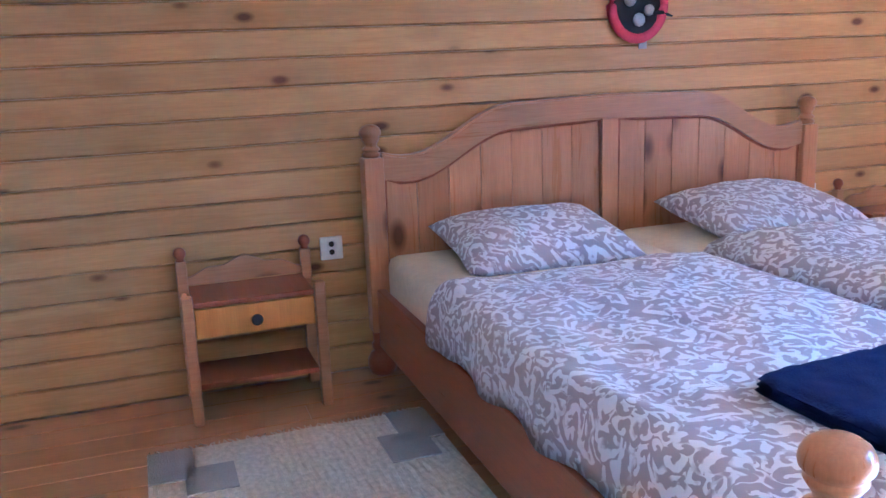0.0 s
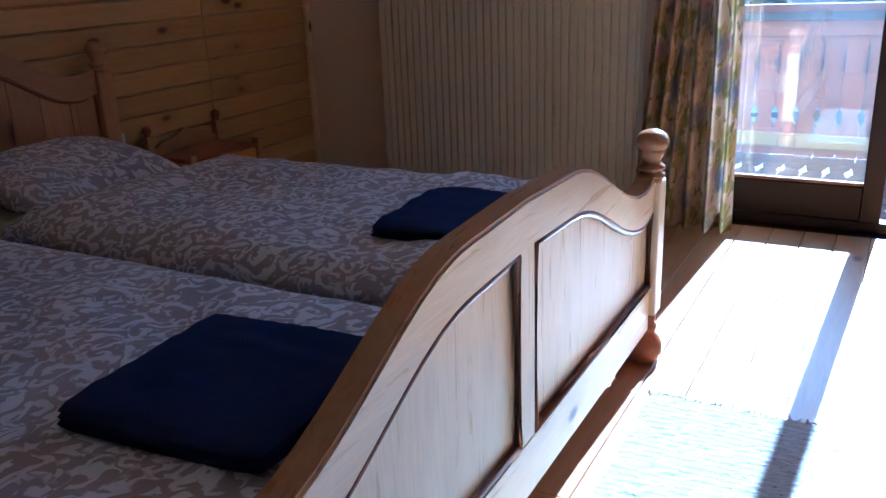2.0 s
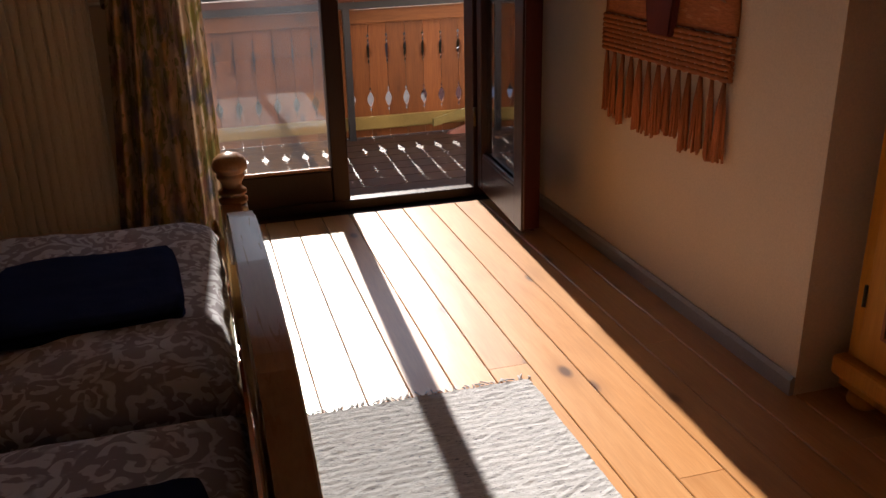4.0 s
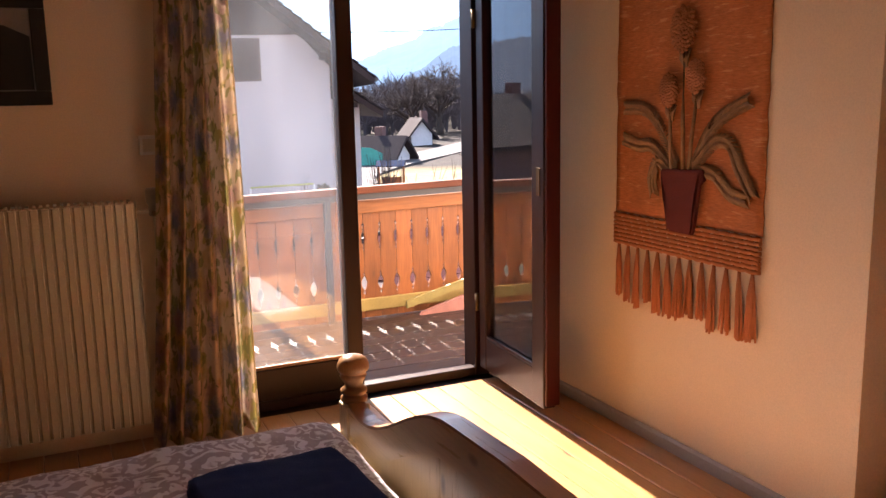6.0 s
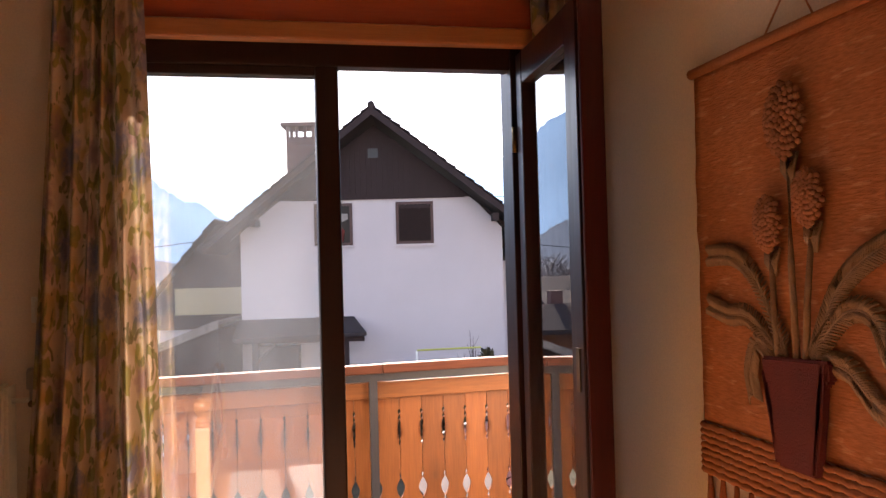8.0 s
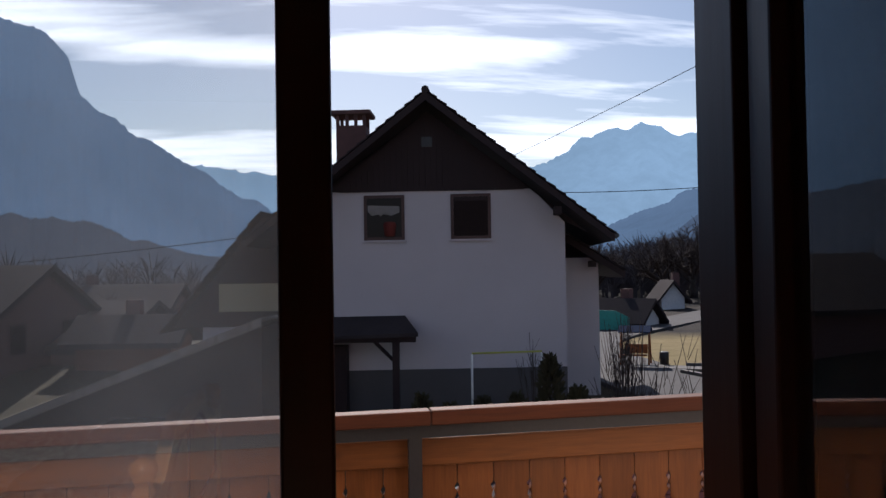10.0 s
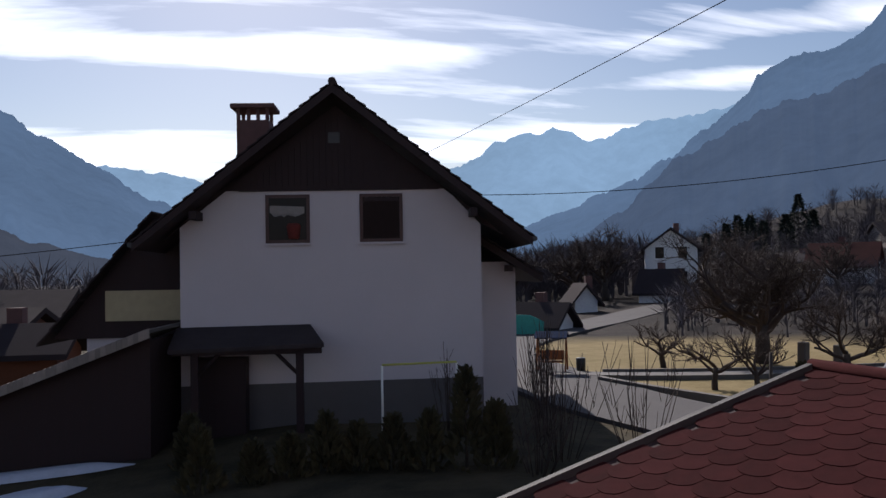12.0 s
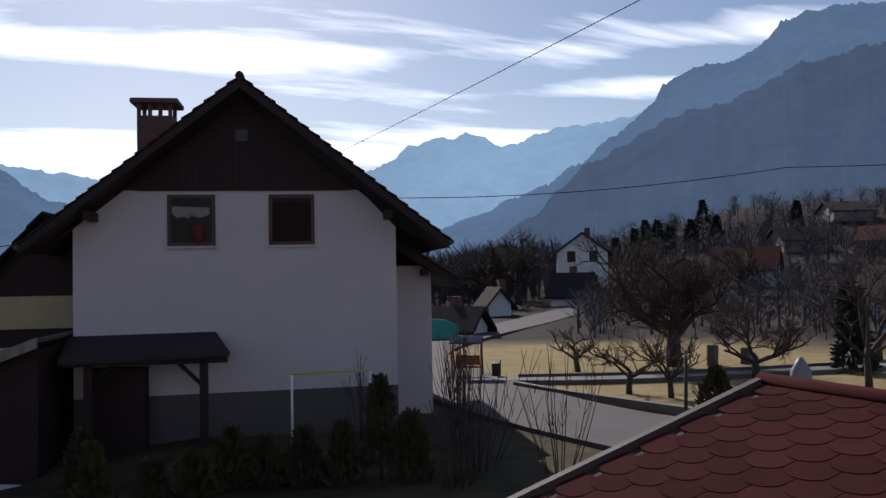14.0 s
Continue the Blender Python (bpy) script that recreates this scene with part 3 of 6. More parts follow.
curtain("curtain", 1.995, 2.232, 1.815, 2.285, 2.40, 0.015, 6, 0.036, -0.165, "long floral curtain in ochre, green and blue drawn aside", 3)
curtain("curtain", 3.50, 3.66, 3.54, 3.665, 2.40, 0.015, 4, 0.026, -0.09, "long floral curtain gathered behind the open door leaf", 8)
solid("curtain_rail", B(1.2, 3.68, -0.19, -0.075, 2.437, 2.455, bev=0.004), WHITE_PLASTIC, "slim white curtain rail below the ceiling", "curtain rail")

# ---- radiator ----
GREY_KNOB = plain("aged_plastic", (0.34, 0.29, 0.24), 0.5, 0.1)
rad = thing("radiator", pose(0.535, -0.125, 0), "cream ribbed steel panel radiator below the picture", "radiator")
pts = []
n = 34
for i in range(n):
    a = 1.30 / n * i
    w = 1.30 / n
    pts += [(a, 0.0), (a + 0.62 * w, 0.0), (a + 0.70 * w, 0.014), (a + 0.92 * w, 0.014)]
pts += [(1.30, 0.0), (1.30, 0.034), (0.0, 0.034)]
part("ribbed_panel", slab(bmesh.new(), pts, 2, 0.105, 1.03), RAD, rad)
part("back_panel", B(0.01, 1.29, 0.065, 0.085, 0.11, 1.02), RAD, rad)
bm = bmesh.new()
for i in range(52):
    a = 0.012 + i * 0.0247
    box(bm, a, a + 0.012, 0.0, 0.085, 1.031, 1.040)
part("top_grille", bm, RAD, rad)
part("side_cover", B(1.3005, 1.304, 0.0, 0.085, 0.105, 1.035), RAD, rad)
part("side_cover", B(-0.004, -0.0005, 0.0, 0.085, 0.105, 1.035), RAD, rad)
for z in (0.2, 0.9):
    part("wall_bracket", B(0.2, 0.23, 0.086, 0.124, z, z + 0.05), RAD, rad)
    part("wall_bracket", B(1.07, 1.10, 0.086, 0.124, z, z + 0.05), RAD, rad)
bm = bmesh.new()
tube(bm, [(1.304, 0.045, 0.99), (1.36, 0.045, 0.99), (1.375, 0.045, 0.97), (1.378, 0.045, 0.5), (1.378, 0.045, 0.0)], 0.008, seg=8)
part("supply_pipe", bm, RAD, rad)
bm = bmesh.new()
lathe(bm, [(0.012, 0.97), (0.018, 0.975), (0.018, 1.02), (0.026, 1.025), (0.026, 1.075), (0.021, 1.085)], 1.370, 0.045, 14)
part("valve_knob", bm, GREY_KNOB, rad)
bm = bmesh.new()
tube(bm, [(1.37, 0.04, 0.985), (1.37, -0.01, 0.985)], 0.010, seg=8)
part("valve_stub", bm, BRASS, rad)
sw = thing("light_switch", pose(1.918, -0.001, 1.255), "cream wall switch above the radiator valve", "switch")
part("plate", B(-0.04, 0.04, -0.010, 0, -0.04, 0.04, bev=0.003), WHITE_PLASTIC, sw)
part("rocker", B(-0.026, 0.026, -0.016, -0.0105, -0.026, 0.026, bev=0.002), RAD, sw)

# ---- framed picture ----
pic = thing("framed_picture", pose(1.327, -0.002, 1.635), "dark framed landscape photograph above the radiator", "picture")
W2, H2 = 0.245, 0.21
for a in ((-W2, W2, H2 - 0.055, H2), (-W2, W2, -H2, -H2 + 0.055)):
    part("frame_rail", B(a[0], a[1], -0.022, 0, a[2], a[3], bev=0.004), BLACK, pic)
for s in (-1, 1):
    part("frame_side", B(s * W2, s * (W2 - 0.055), -0.0215, 0, -H2 + 0.055, H2 - 0.055, bev=0.004), BLACK, pic)
part("photograph", B(-W2 + 0.05, W2 - 0.05, -0.010, -0.004, -H2 + 0.05, H2 - 0.05), plain("photo_sky", (0.22, 0.20, 0.20), 0.3, 0.2), pic)
part("photograph_hill", slab(bmesh.new(), [(-0.185, -0.15), (0.185, -0.15), (0.185, 0.05), (0.10, 0.09), (0.0, 0.05), (-0.12, 0.11), (-0.185, 0.06)], 1, -0.014, -0.0105), BLACK, pic, "dark hills in the photograph")

# ---- bed ----
YS, YN, YM = -3.374, -1.486, -2.430
bed = thing("double_bed", pose(0, YM, 0), "wide pine double bed with arched head and foot boards", "bed")
HW = (YN - YS) / 2


def arch(v, low, high):
    """Height of the ogee top edge at v from -1 to 1."""
    a = abs(v)
    if a > 0.86:
        return low + 0.03 * ((a - 0.86) / 0.14) ** 2
    t = max(0.0, (0.86 - a) / 0.86)
    k = min(1.0, t / (0.50 if high > 0.9 else 0.70))
    return low + (high - low) * ((0.5 - 0.5 * math.cos(math.pi * k)) * 0.86 + 0.14 * t)


def board_end(x0, x1, low, high, z0, rail, panelz, stiles, boarded):
    """One arched end of the bed: top rail, bottom rail, stiles and recessed panels."""
    n = 48
    e = HW - 0.036
    ys = [-e + 2 * e * i / n for i in range(n + 1)]
    top = [(y, arch(y / HW, low, high)) for y in ys]
    under = [(y, arch(y / HW, low, high) - rail) for y in ys]
    xm = (x0 + x1) / 2
    # same wood at both ends; the foot end takes the paler, lit tone
    up, across = (PINE_HEAD, PINE_HEAD_Y) if boarded else (PINE_BED, PINE_BED_Y)
    bm = slab(bmesh.new(), top + under[::-1], 0, x0, x1)
    part("top_rail", bm, across, bed)
    # added strip in the wood's shaded tone; foot rail below has its lit tone
    shade_edge = [(y, z + 0.0005) for y, z in top] + [(y, z + 0.008) for y, z in top[::-1]]
    part("rail_cap", slab(bmesh.new(), shade_edge, 0, x0 - 0.002, x1 - 0.004), PINE_HEAD_Y, bed, "added strip on the rail, its shaded wood tone put into the colour")
    part("bottom_rail", B(x0 + 0.002, x1 - 0.002, -e, e, z0, panelz, bev=0.004), across, bed)
    for s in stiles:
        w = 0.035
        zt = arch(s / HW, low, high) - rail
        part("stile", B(x0 + 0.003, x1 - 0.003, s - w, s + w, panelz, zt, bev=0.003), up, bed)
    cuts = [-e] + [v for s in stiles for v in (s - 0.035, s + 0.035)] + [e]
    for a, b in zip(cuts[::2], cuts[1::2]):
        m = 14
        yy = [a + (b - a) * i / m for i in range(m + 1)]
        if boarded:
            nb = round((b - a) / 0.118)
            for i in range(nb):
                c0, c1 = a + (b - a) * i / nb + 0.0015, a + (b - a) * (i + 1) / nb - 0.0015
                pts = [(c0, panelz), (c1, panelz)] + [(c1 + (c0 - c1) * k / 4, arch((c1 + (c0 - c1) * k / 4) / HW, low, high) - rail) for k in range(5)]
                part("panel_board", slab(bmesh.new(), pts, 0, xm - 0.008, xm + 0.006), up, bed)
        else:
            pts = [(a, panelz), (b, panelz)] + [(y, arch(y / HW, low, high) - rail) for y in yy[::-1]]
            part("panel", slab(bmesh.new(), pts, 0, xm - 0.007, xm + 0.007), PINE_BED, bed)
        off, rad_ = (0.006, 0.007) if boarded else (0.017, 0.0105)
        loop = [(xm + off, y, z) for y, z in [(a + 0.007, panelz + 0.007), (b - 0.007, panelz + 0.007)]]
        loop += [(xm + off, min(b - 0.007, max(a + 0.007, y)), arch(y / HW, low, high) - rail - 0.006) for y in yy[::-1]]
        part("panel_moulding", tube(bmesh.new(), loop + loop[:2], rad_, seg=6), PINE_BED_X if boarded else MOULD, bed, "darker red-brown moulding")


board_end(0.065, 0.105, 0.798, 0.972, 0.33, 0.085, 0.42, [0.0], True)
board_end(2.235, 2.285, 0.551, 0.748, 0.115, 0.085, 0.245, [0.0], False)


def post(x, y, ztop, zsq0, zsq1, r):
    p = part("post", box(bmesh.new(), x - r, x + r, y - r, y + r, zsq0, zsq1, bev=0.006), PINE_HEAD if x < 1 else PINE_BED, bed)
    b1 = bmesh.new()
    k = ztop - zsq1
    lathe(b1, [(r * a, zsq1 + 0.0005 + (k - 0.0005) * h) for a, h in ((0.92, 0), (1.06, 0.05), (1.08, 0.11), (0.86, 0.15), (0.84, 0.18), (1.04, 0.21), (1.06, 0.27), (0.80, 0.32), (0.70, 0.36), (0.76, 0.42), (0.95, 0.50),
                                                                (1.08, 0.56), (1.00, 0.60), (1.02, 0.62), (1.24, 0.68), (1.28, 0.74), (1.24, 0.81), (1.08, 0.89), (0.78, 0.95), (0.40, 0.985), (0.08, 1.0))], x, y, 28)
    if x < 1:
        bmesh.ops.scale(b1, vec=(0.84, 0.84, 1), space=Matrix.Translation((-x, -y, 0)), verts=b1.verts[:])
    part("finial", b1, PINE_HEAD, bed, "turned ball finial")
    b1 = bmesh.new()
    lathe(b1, [(r * 0.8, 0.0), (r * 1.32, 0.012), (r * 1.50, 0.038), (r * 1.48, 0.062), (r * 1.15, 0.085), (r * 0.8, 0.095), (r * 0.98, 0.108), (r * 0.98, 0.12), (r * 0.8, 0.13), (r * 0.9, zsq0 - 0.0005)], x, y, 24)
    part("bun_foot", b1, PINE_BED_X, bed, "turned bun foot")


for s in (-1, 1):
    post(0.085, s * HW, 0.922, 0.17, 0.806, 0.036)
    post(2.264, s * HW, 0.697 if s < 0 else 0.708, 0.16, 0.565, 0.036)
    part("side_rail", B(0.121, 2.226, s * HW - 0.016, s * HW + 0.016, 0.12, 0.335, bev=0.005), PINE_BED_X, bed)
for i in range(12):
    x = 0.2 + i * 0.175
    part("slat", B(x, x + 0.08, -HW + 0.017, HW - 0.017, 0.25, 0.27), PINE_BED_Y, bed)


def puff(name, x0, x1, y0, y1, z0, th, material, label, category, seed, edge=0.10, lump=0.014, drop=None, nx=56, ny=40, group=""):
    """A padded cloth lying over a surface, with a rounded rim, lumps and creases; drop: (side, how far) hangs past an edge."""
    bm = bmesh.new()
    top, bot = [], []
    for i in range(nx + 1):
        a, b = [], []
        for j in range(ny + 1):
            u, v = i / nx, j / ny
            x, y = x0 + (x1 - x0) * u, y0 + (y1 - y0) * v
            d = min(u * (x1 - x0), (1 - u) * (x1 - x0), v * (y1 - y0), (1 - v) * (y1 - y0))
            k = min(1.0, d / edge)
            h = th * math.sqrt(max(0.0, 1 - (1 - k) ** 2))
            q = Vector((x * 4.1 + seed, y * 4.1, seed * 3.3))
            lum = noise.noise(q) * lump + noise.noise(q * 3.1) * lump * 0.45 + abs(noise.noise(q * 1.7 + Vector((5, 0, 0)))) * lump * 0.6
            z = z0 + h + lum * k
            zz = z0
            if drop:
                yd, fall = drop
                over = (yd - y) if y1 > yd > y0 and y < yd else 0.0
                if over > 0:
                    s = min(1.0, over / (yd - y0))
                    wav = 0.012 * math.sin(x * 17 + seed) + 0.018 * noise.noise(Vector((x * 6, 0, seed)))
                    y = yd - (0.055 + 0.5 * wav) * math.sin(s * math.pi / 2)
                    z -= (fall + wav) * s * s
                    zz -= (fall + wav) * s * s + 0.004
                    z = max(z, zz + 0.004)
            jag = 0.010 * noise.noise(Vector((x * 9 + seed, y * 9, 2)))
            a.append(bm.verts.new((x + jag * (1 - k), y + jag * (1 - k), z)))
            b.append(bm.verts.new((x + jag * (1 - k), y + jag * (1 - k), zz)) if 0 < i < nx and 0 < j < ny else a[-1])
        top.append(a)
        bot.append(b)
    for i in range(nx):
        for j in range(ny):
            bm.faces.new((top[i][j], top[i + 1][j], top[i + 1][j + 1], top[i][j + 1]))
            q = (bot[i][j], bot[i][j + 1], bot[i + 1][j + 1], bot[i + 1][j])
            if len(set(q)) == 4 and q[0] is not top[i][j] or q[2] is not top[i + 1][j + 1]:
                try:
                    bm.faces.new(q)
                except ValueError:
                    pass
    smooth(bm)
    t = thing(name, pose(0, 0, 0), label, category, group)
    part("cover", bm, material, t)
    hem = [(x0 + 0.004, y0 + (y1 - y0) * k / 30 if not drop else max(y0 + (y1 - y0) * k / 30, drop[0] + 0.02), z0 + 0.008) for k in range(31)]
    hem = [p for k, p in enumerate(hem) if k == 0 or p[1] > hem[k - 1][1]]
    part("hem", tube(bmesh.new(), hem, 0.005, seg=6), material, t)
    return t


for s, y0, y1 in ((0, YS + 0.020, YM - 0.004), (1, YM + 0.004, YN - 0.020)):
    bm = box(bmesh.new(), 0.13, 2.22, y0, y1, 0.272, 0.462, bev=0.035)
    smooth(bm)
    solid("mattress", bm, SHEET, "thick mattress in a cream fitted sheet on the pine bed", "mattress", "mattresses")
puff("duvet", 0.72, 2.215, YS - 0.115, YM - 0.010, 0.464, 0.060, DUVET, "grey duvet with white leaf scrolls hanging over the bed side", "duvet", 1, 0.12, 0.020, (YS + 0.03, 0.125), 70, 56)
puff("duvet", 0.66, 2.215, YM + 0.014, YN + 0.03, 0.464, 0.080, DUVET, "grey duvet with white leaf scrolls spread over the mattress", "duvet", 5, 0.13, 0.022, None, 70, 52)


def pillow(x, y, z, turn, tilt, w, d, h, label, seed):
    bm = bmesh.new()
    n = 26
    top, bot = [], []
    for i in range(n + 1):
        a, b = [], []
        for j in range(n + 1):
            u, v = 2 * i / n - 1, 2 * j / n - 1
            k = ((1 - abs(u) ** 2.6) * (1 - abs(v) ** 2.6)) ** 0.45
            pin = 1 - 0.07 * (1 - abs(u)) * abs(v) ** 3
            pin2 = 1 - 0.07 * (1 - abs(v)) * abs(u) ** 3
            xx, yy = u * d / 2 * pin2, v * w / 2 * pin
            lum = 0.012 * noise.noise(Vector((xx * 7 + seed, yy * 7, 1))) + 0.005 * noise.noise(Vector((xx * 22, yy * 22, seed)))
            a.append(bm.verts.new((xx, yy, h * 0.62 * k + lum * k)))
            b.append(a[-1] if i in (0, n) or j in (0, n) else bm.verts.new((xx, yy, -h * 0.38 * k)))
        top.append(a)
        bot.append(b)
    for i in range(n):
        for j in range(n):
            bm.faces.new((top[i][j], top[i + 1][j], top[i + 1][j + 1], top[i][j + 1]))
            try:
                bm.faces.new((bot[i][j], bot[i][j + 1], bot[i + 1][j + 1], bot[i + 1][j]))
            except ValueError:
                pass
    smooth(bm)
    return solid("pillow", bm, DUVET, label, "pillow", "pillows", m=pose(x, y, z, 0, tilt, turn))


pillow(0.385, -2.893, 0.515, -2, 9, 0.62, 0.46, 0.15, "plump grey pillow with white leaf scrolls, corner drooping", 2)
pillow(0.375, -1.935, 0.520, 4, 10, 0.66, 0.46, 0.15, "plump grey pillow with white leaf scrolls by the headboard", 7)


def towel(x, y, z, turn, w, d, label, seed):
    t = thing("folded_towel", pose(x, y, z, 0, 0, turn), label, "towel", "folded towels")
    for k in range(3):
        bm = bmesh.new()
        n = 30
        z0 = 0.011 * k
        rows = []
        for i in range(n + 1):
            row = []
            for j in range(n + 1):
                u, v = i / n - 0.5, j / n - 0.5
                e = min(0.5 - abs(u), 0.5 - abs(v))
                zz = z0 + 0.011 * min(1, e * 40) ** 0.5 + 0.002 * noise.noise(Vector((u * 5 + seed, v * 5, k))) + ((0.004 * noise.noise(Vector((u * 3 + seed, v * 11 + 2 * u, 7))) + 0.003 * noise.noise(Vector((u * 16, v * 9, seed)))) if k == 2 else 0)
                row.append(bm.verts.new((u * (w - 0.004 * k) * (1 - 0.05 * (2 * abs(v)) ** 6), v * (d - 0.003 * k) * (1 - 0.05 * (2 * abs(u)) ** 6), zz)))
            rows.append(row)
        for a, b in zip(rows, rows[1:]):
            for j in range(n):
                bm.faces.new((a[j], a[j + 1], b[j + 1], b[j]))
        r = bmesh.ops.extrude_face_region(bm, geom=bm.faces[:])
        for v in r["geom"]:
            if isinstance(v, bmesh.types.BMVert):
                v.co.z = z0
        bmesh.ops.recalc_face_normals(bm, faces=bm.faces[:])
        part("fold", smooth(bm), TOWEL, t)
    return t


towel(1.975, -2.915, 0.537, 4, 0.39, 0.40, "navy blue folded terry towel lying on the duvet", 1)
towel(1.935, -1.985, 0.546, 3, 0.38, 0.39, "navy blue folded terry towel on the far duvet", 4)


# ---- bedside stands ----
def nightstand(y, label):
    t = thing("bedside_table", pose(0.025, y, 0), label, "bedside table", "bedside tables")
    w = 0.212
    for s in (-1, 1):
        bm = box(bmesh.new(), 0.0, 0.036, s * w - 0.018, s * w + 0.018, 0.0, 0.50, bev=0.004)
        part("back_leg", bm, PINE_STAND, t)
        part("leg_knob", lathe(bmesh.new(), [(0.016, 0.5005), (0.012, 0.507), (0.020, 0.518), (0.022, 0.528), (0.016, 0.542), (0.004, 0.548)], 0.018, s * w, 14), PINE_BED_X, t, "small turned knob")
        part("front_leg", box(bmesh.new(), 0.235, 0.271, s * w - 0.018, s * w + 0.018, 0.0, 0.435, bev=0.005), PINE_STAND, t)
        part("side_panel", B(0.037, 0.234, s * w - 0.008, s * w + 0.008, 0.29, 0.392), PINE_STAND, t)
    n = 30
    pts = [(-w + 0.018 + (2 * w - 0.036) * i / n, 0.470 + 0.022 * math.cos(2 * math.pi * (i / n - 0.5)) + 0.008 * math.cos(6 * math.pi * (i / n - 0.5))) for i in range(n + 1)]
    part("back_board", slab(bmesh.new(), [(-w + 0.018, 0.415), (w - 0.018, 0.415)] + pts[::-1], 0, 0.008, 0.026), PINE_STAND, t)
    part("top", B(0.028, 0.262, -w + 0.0185, w - 0.0185, 0.394, 0.412, bev=0.004), PINE_BED_X, t)
    d = part("drawer", B(0.225, 0.258, -w + 0.020, w - 0.020, 0.292, 0.388, bev=0.003), PINE_WARD, t, "paler pine drawer front")
    b1 = bmesh.new()
    lathe(b1, [(0.008, 0.0), (0.008, 0.012), (0.018, 0.016), (0.019, 0.024), (0.012, 0.030)], 0, 0, 14)
    bmesh.ops.transform(b1, matrix=pose(0.258, 0, 0.338, 0, 90, 0), verts=b1.verts[:])
    part("knob", b1, BARK, d, "dark turned drawer knob")
    part("shelf", B(0.03, 0.255, -w + 0.0185, w - 0.0185, 0.118, 0.136, bev=0.003), PINE_BED_X, t)
    return t


nightstand(-3.838, "small pine bedside table with drawer and shelf by the bed")
nightstand(-1.040, "small pine bedside table between bed and radiator")
sock = thing("wall_socket", pose(0.001, -3.522, 0.480), "white double wall socket on the pine boarding", "socket")
part("plate", B(0, 0.012, -0.041, 0.041, -0.042, 0.042, bev=0.003), WHITE_PLASTIC, sock)
for zz in (-0.014, 0.016):
    b1 = lathe(bmesh.new(), [(0.010, 0), (0.010, 0.002)], 0, 0, 14)
    bmesh.ops.transform(b1, matrix=pose(0.0122, 0.0, zz, 0, 90, 0), verts=b1.verts[:])
    part("inlet", b1, BLACK, sock)
sock2 = copy_thing(sock, pose(0.001, -1.385, 0.490))

# ---- wall ornament above the bed ----
orn = thing("wall_ornament", pose(0.002, -2.268, 1.305), "round pink and black fabric ornament on the boarding", "ornament")
PINK = plain("pink_felt", (0.55, 0.06, 0.12), 0.9, 0.2, 30.0)
DKB = plain("dark_felt", (0.02, 0.025, 0.035), 0.9, 0.2, 30.0)
GREYF = plain("grey_felt", (0.45, 0.45, 0.47), 0.9, 0.2, 30.0)
b1 = bmesh.new()
ringpts = [(0.02, 0.115 * math.cos(a), 0.125 * math.sin(a)) for a in [2 * math.pi * i / 28 for i in range(28)]]
tube(b1, ringpts + ringpts[:2], 0.020, seg=8)
part("ring", b1, PINK, orn)
part("middle", slab(bmesh.new(), [(0.10 * math.cos(a) * (1 + 0.12 * math.sin(5 * a)), 0.11 * math.sin(a)) for a in [2 * math.pi * i / 24 for i in range(24)]], 0, 0.004, 0.026), DKB, orn)
for yy, zz, r in ((0.0, -0.055, 0.026), (0.045, -0.02, 0.022), (-0.04, 0.02, 0.025), (0.02, 0.05, 0.028)):
    b1 = lathe(bmesh.new(), [(r, 0), (r, 0.008), (r * 0.6, 0.014)], 0, 0, 10)
    bmesh.ops.transform(b1, matrix=pose(0.027, yy, zz, 0, 90, 0), verts=b1.verts[:])
    part("patch", b1, GREYF, orn)
b1 = tube(bmesh.new(), [(0.03, 0.06, -0.03), (0.034, 0.10, -0.03), (0.03, 0.15, -0.045)], 0.012, 0.004)
part("tail", b1, DKB, orn)
part("tag", B(0.012, 0.018, 0.01, 0.045, -0.165, -0.12), GREYF, orn)


# ---- rugs ----
def rug(name, x0, x1, y0, y1, material, label, seed, stripes=True):
    t = thing(name, pose((x0 + x1) / 2, (y0 + y1) / 2, 0.001), label, "rug")
    w, l = (x1 - x0) / 2, (y1 - y0) / 2
    bm = bmesh.new()
    nx, ny = 30, int((y1 - y0) / 0.012)
    rnd = random.Random(seed)
    ph = [rnd.uniform(0, 6) for _ in range(ny + 1)]
    rows = []
    for j in range(ny + 1):
        y = -l + 2 * l * j / ny
        rows.append([bm.verts.new((-w + 2 * w * i / nx + (0.006 * noise.noise(Vector((y * 7, seed, i))) if i in (0, nx) else 0), y,
                                   0.008 + 0.0012 * (j % 2) + 0.0035 * noise.noise(Vector((i * 0.9 + ph[j], y * 9, seed))))) for i in range(nx + 1)])
    for a, b in zip(rows, rows[1:]):
        for i in range(nx):
            bm.faces.new((a[i], a[i + 1], b[i + 1], b[i]))
    r = bmesh.ops.extrude_face_region(bm, geom=bm.faces[:])
    for v in r["geom"]:
        if isinstance(v, bmesh.types.BMVert):
            v.co.z = 0.0
    bmesh.ops.recalc_face_normals(bm, faces=bm.faces[:])
    part("weave", bm, material, t)
    return t, w, l


def rug_stuff(name, base, dark, axis_scale):
    b = NT(name)
    v = b.vec(axis_scale, shift=False)
    f = b.noise(v, 10.0, 3.0)
    fleck = b.ramp(b.noise(v, 26.0, 2.0), (0.60, 0.0), (0.68, 1.0))
    c = b.ramp(f, (0.3, scaled(base, 0.8)), (0.7, scaled(base, 1.1)))
    c = b.mix(fleck, c, dark)
    b.bsdf(c, 0.95, b.bump(b.noise(b.vec((30, 110, 30), shift=False), 3.0, 4.0), 0.7, 0.005), 0, 0.1)
    return b.m


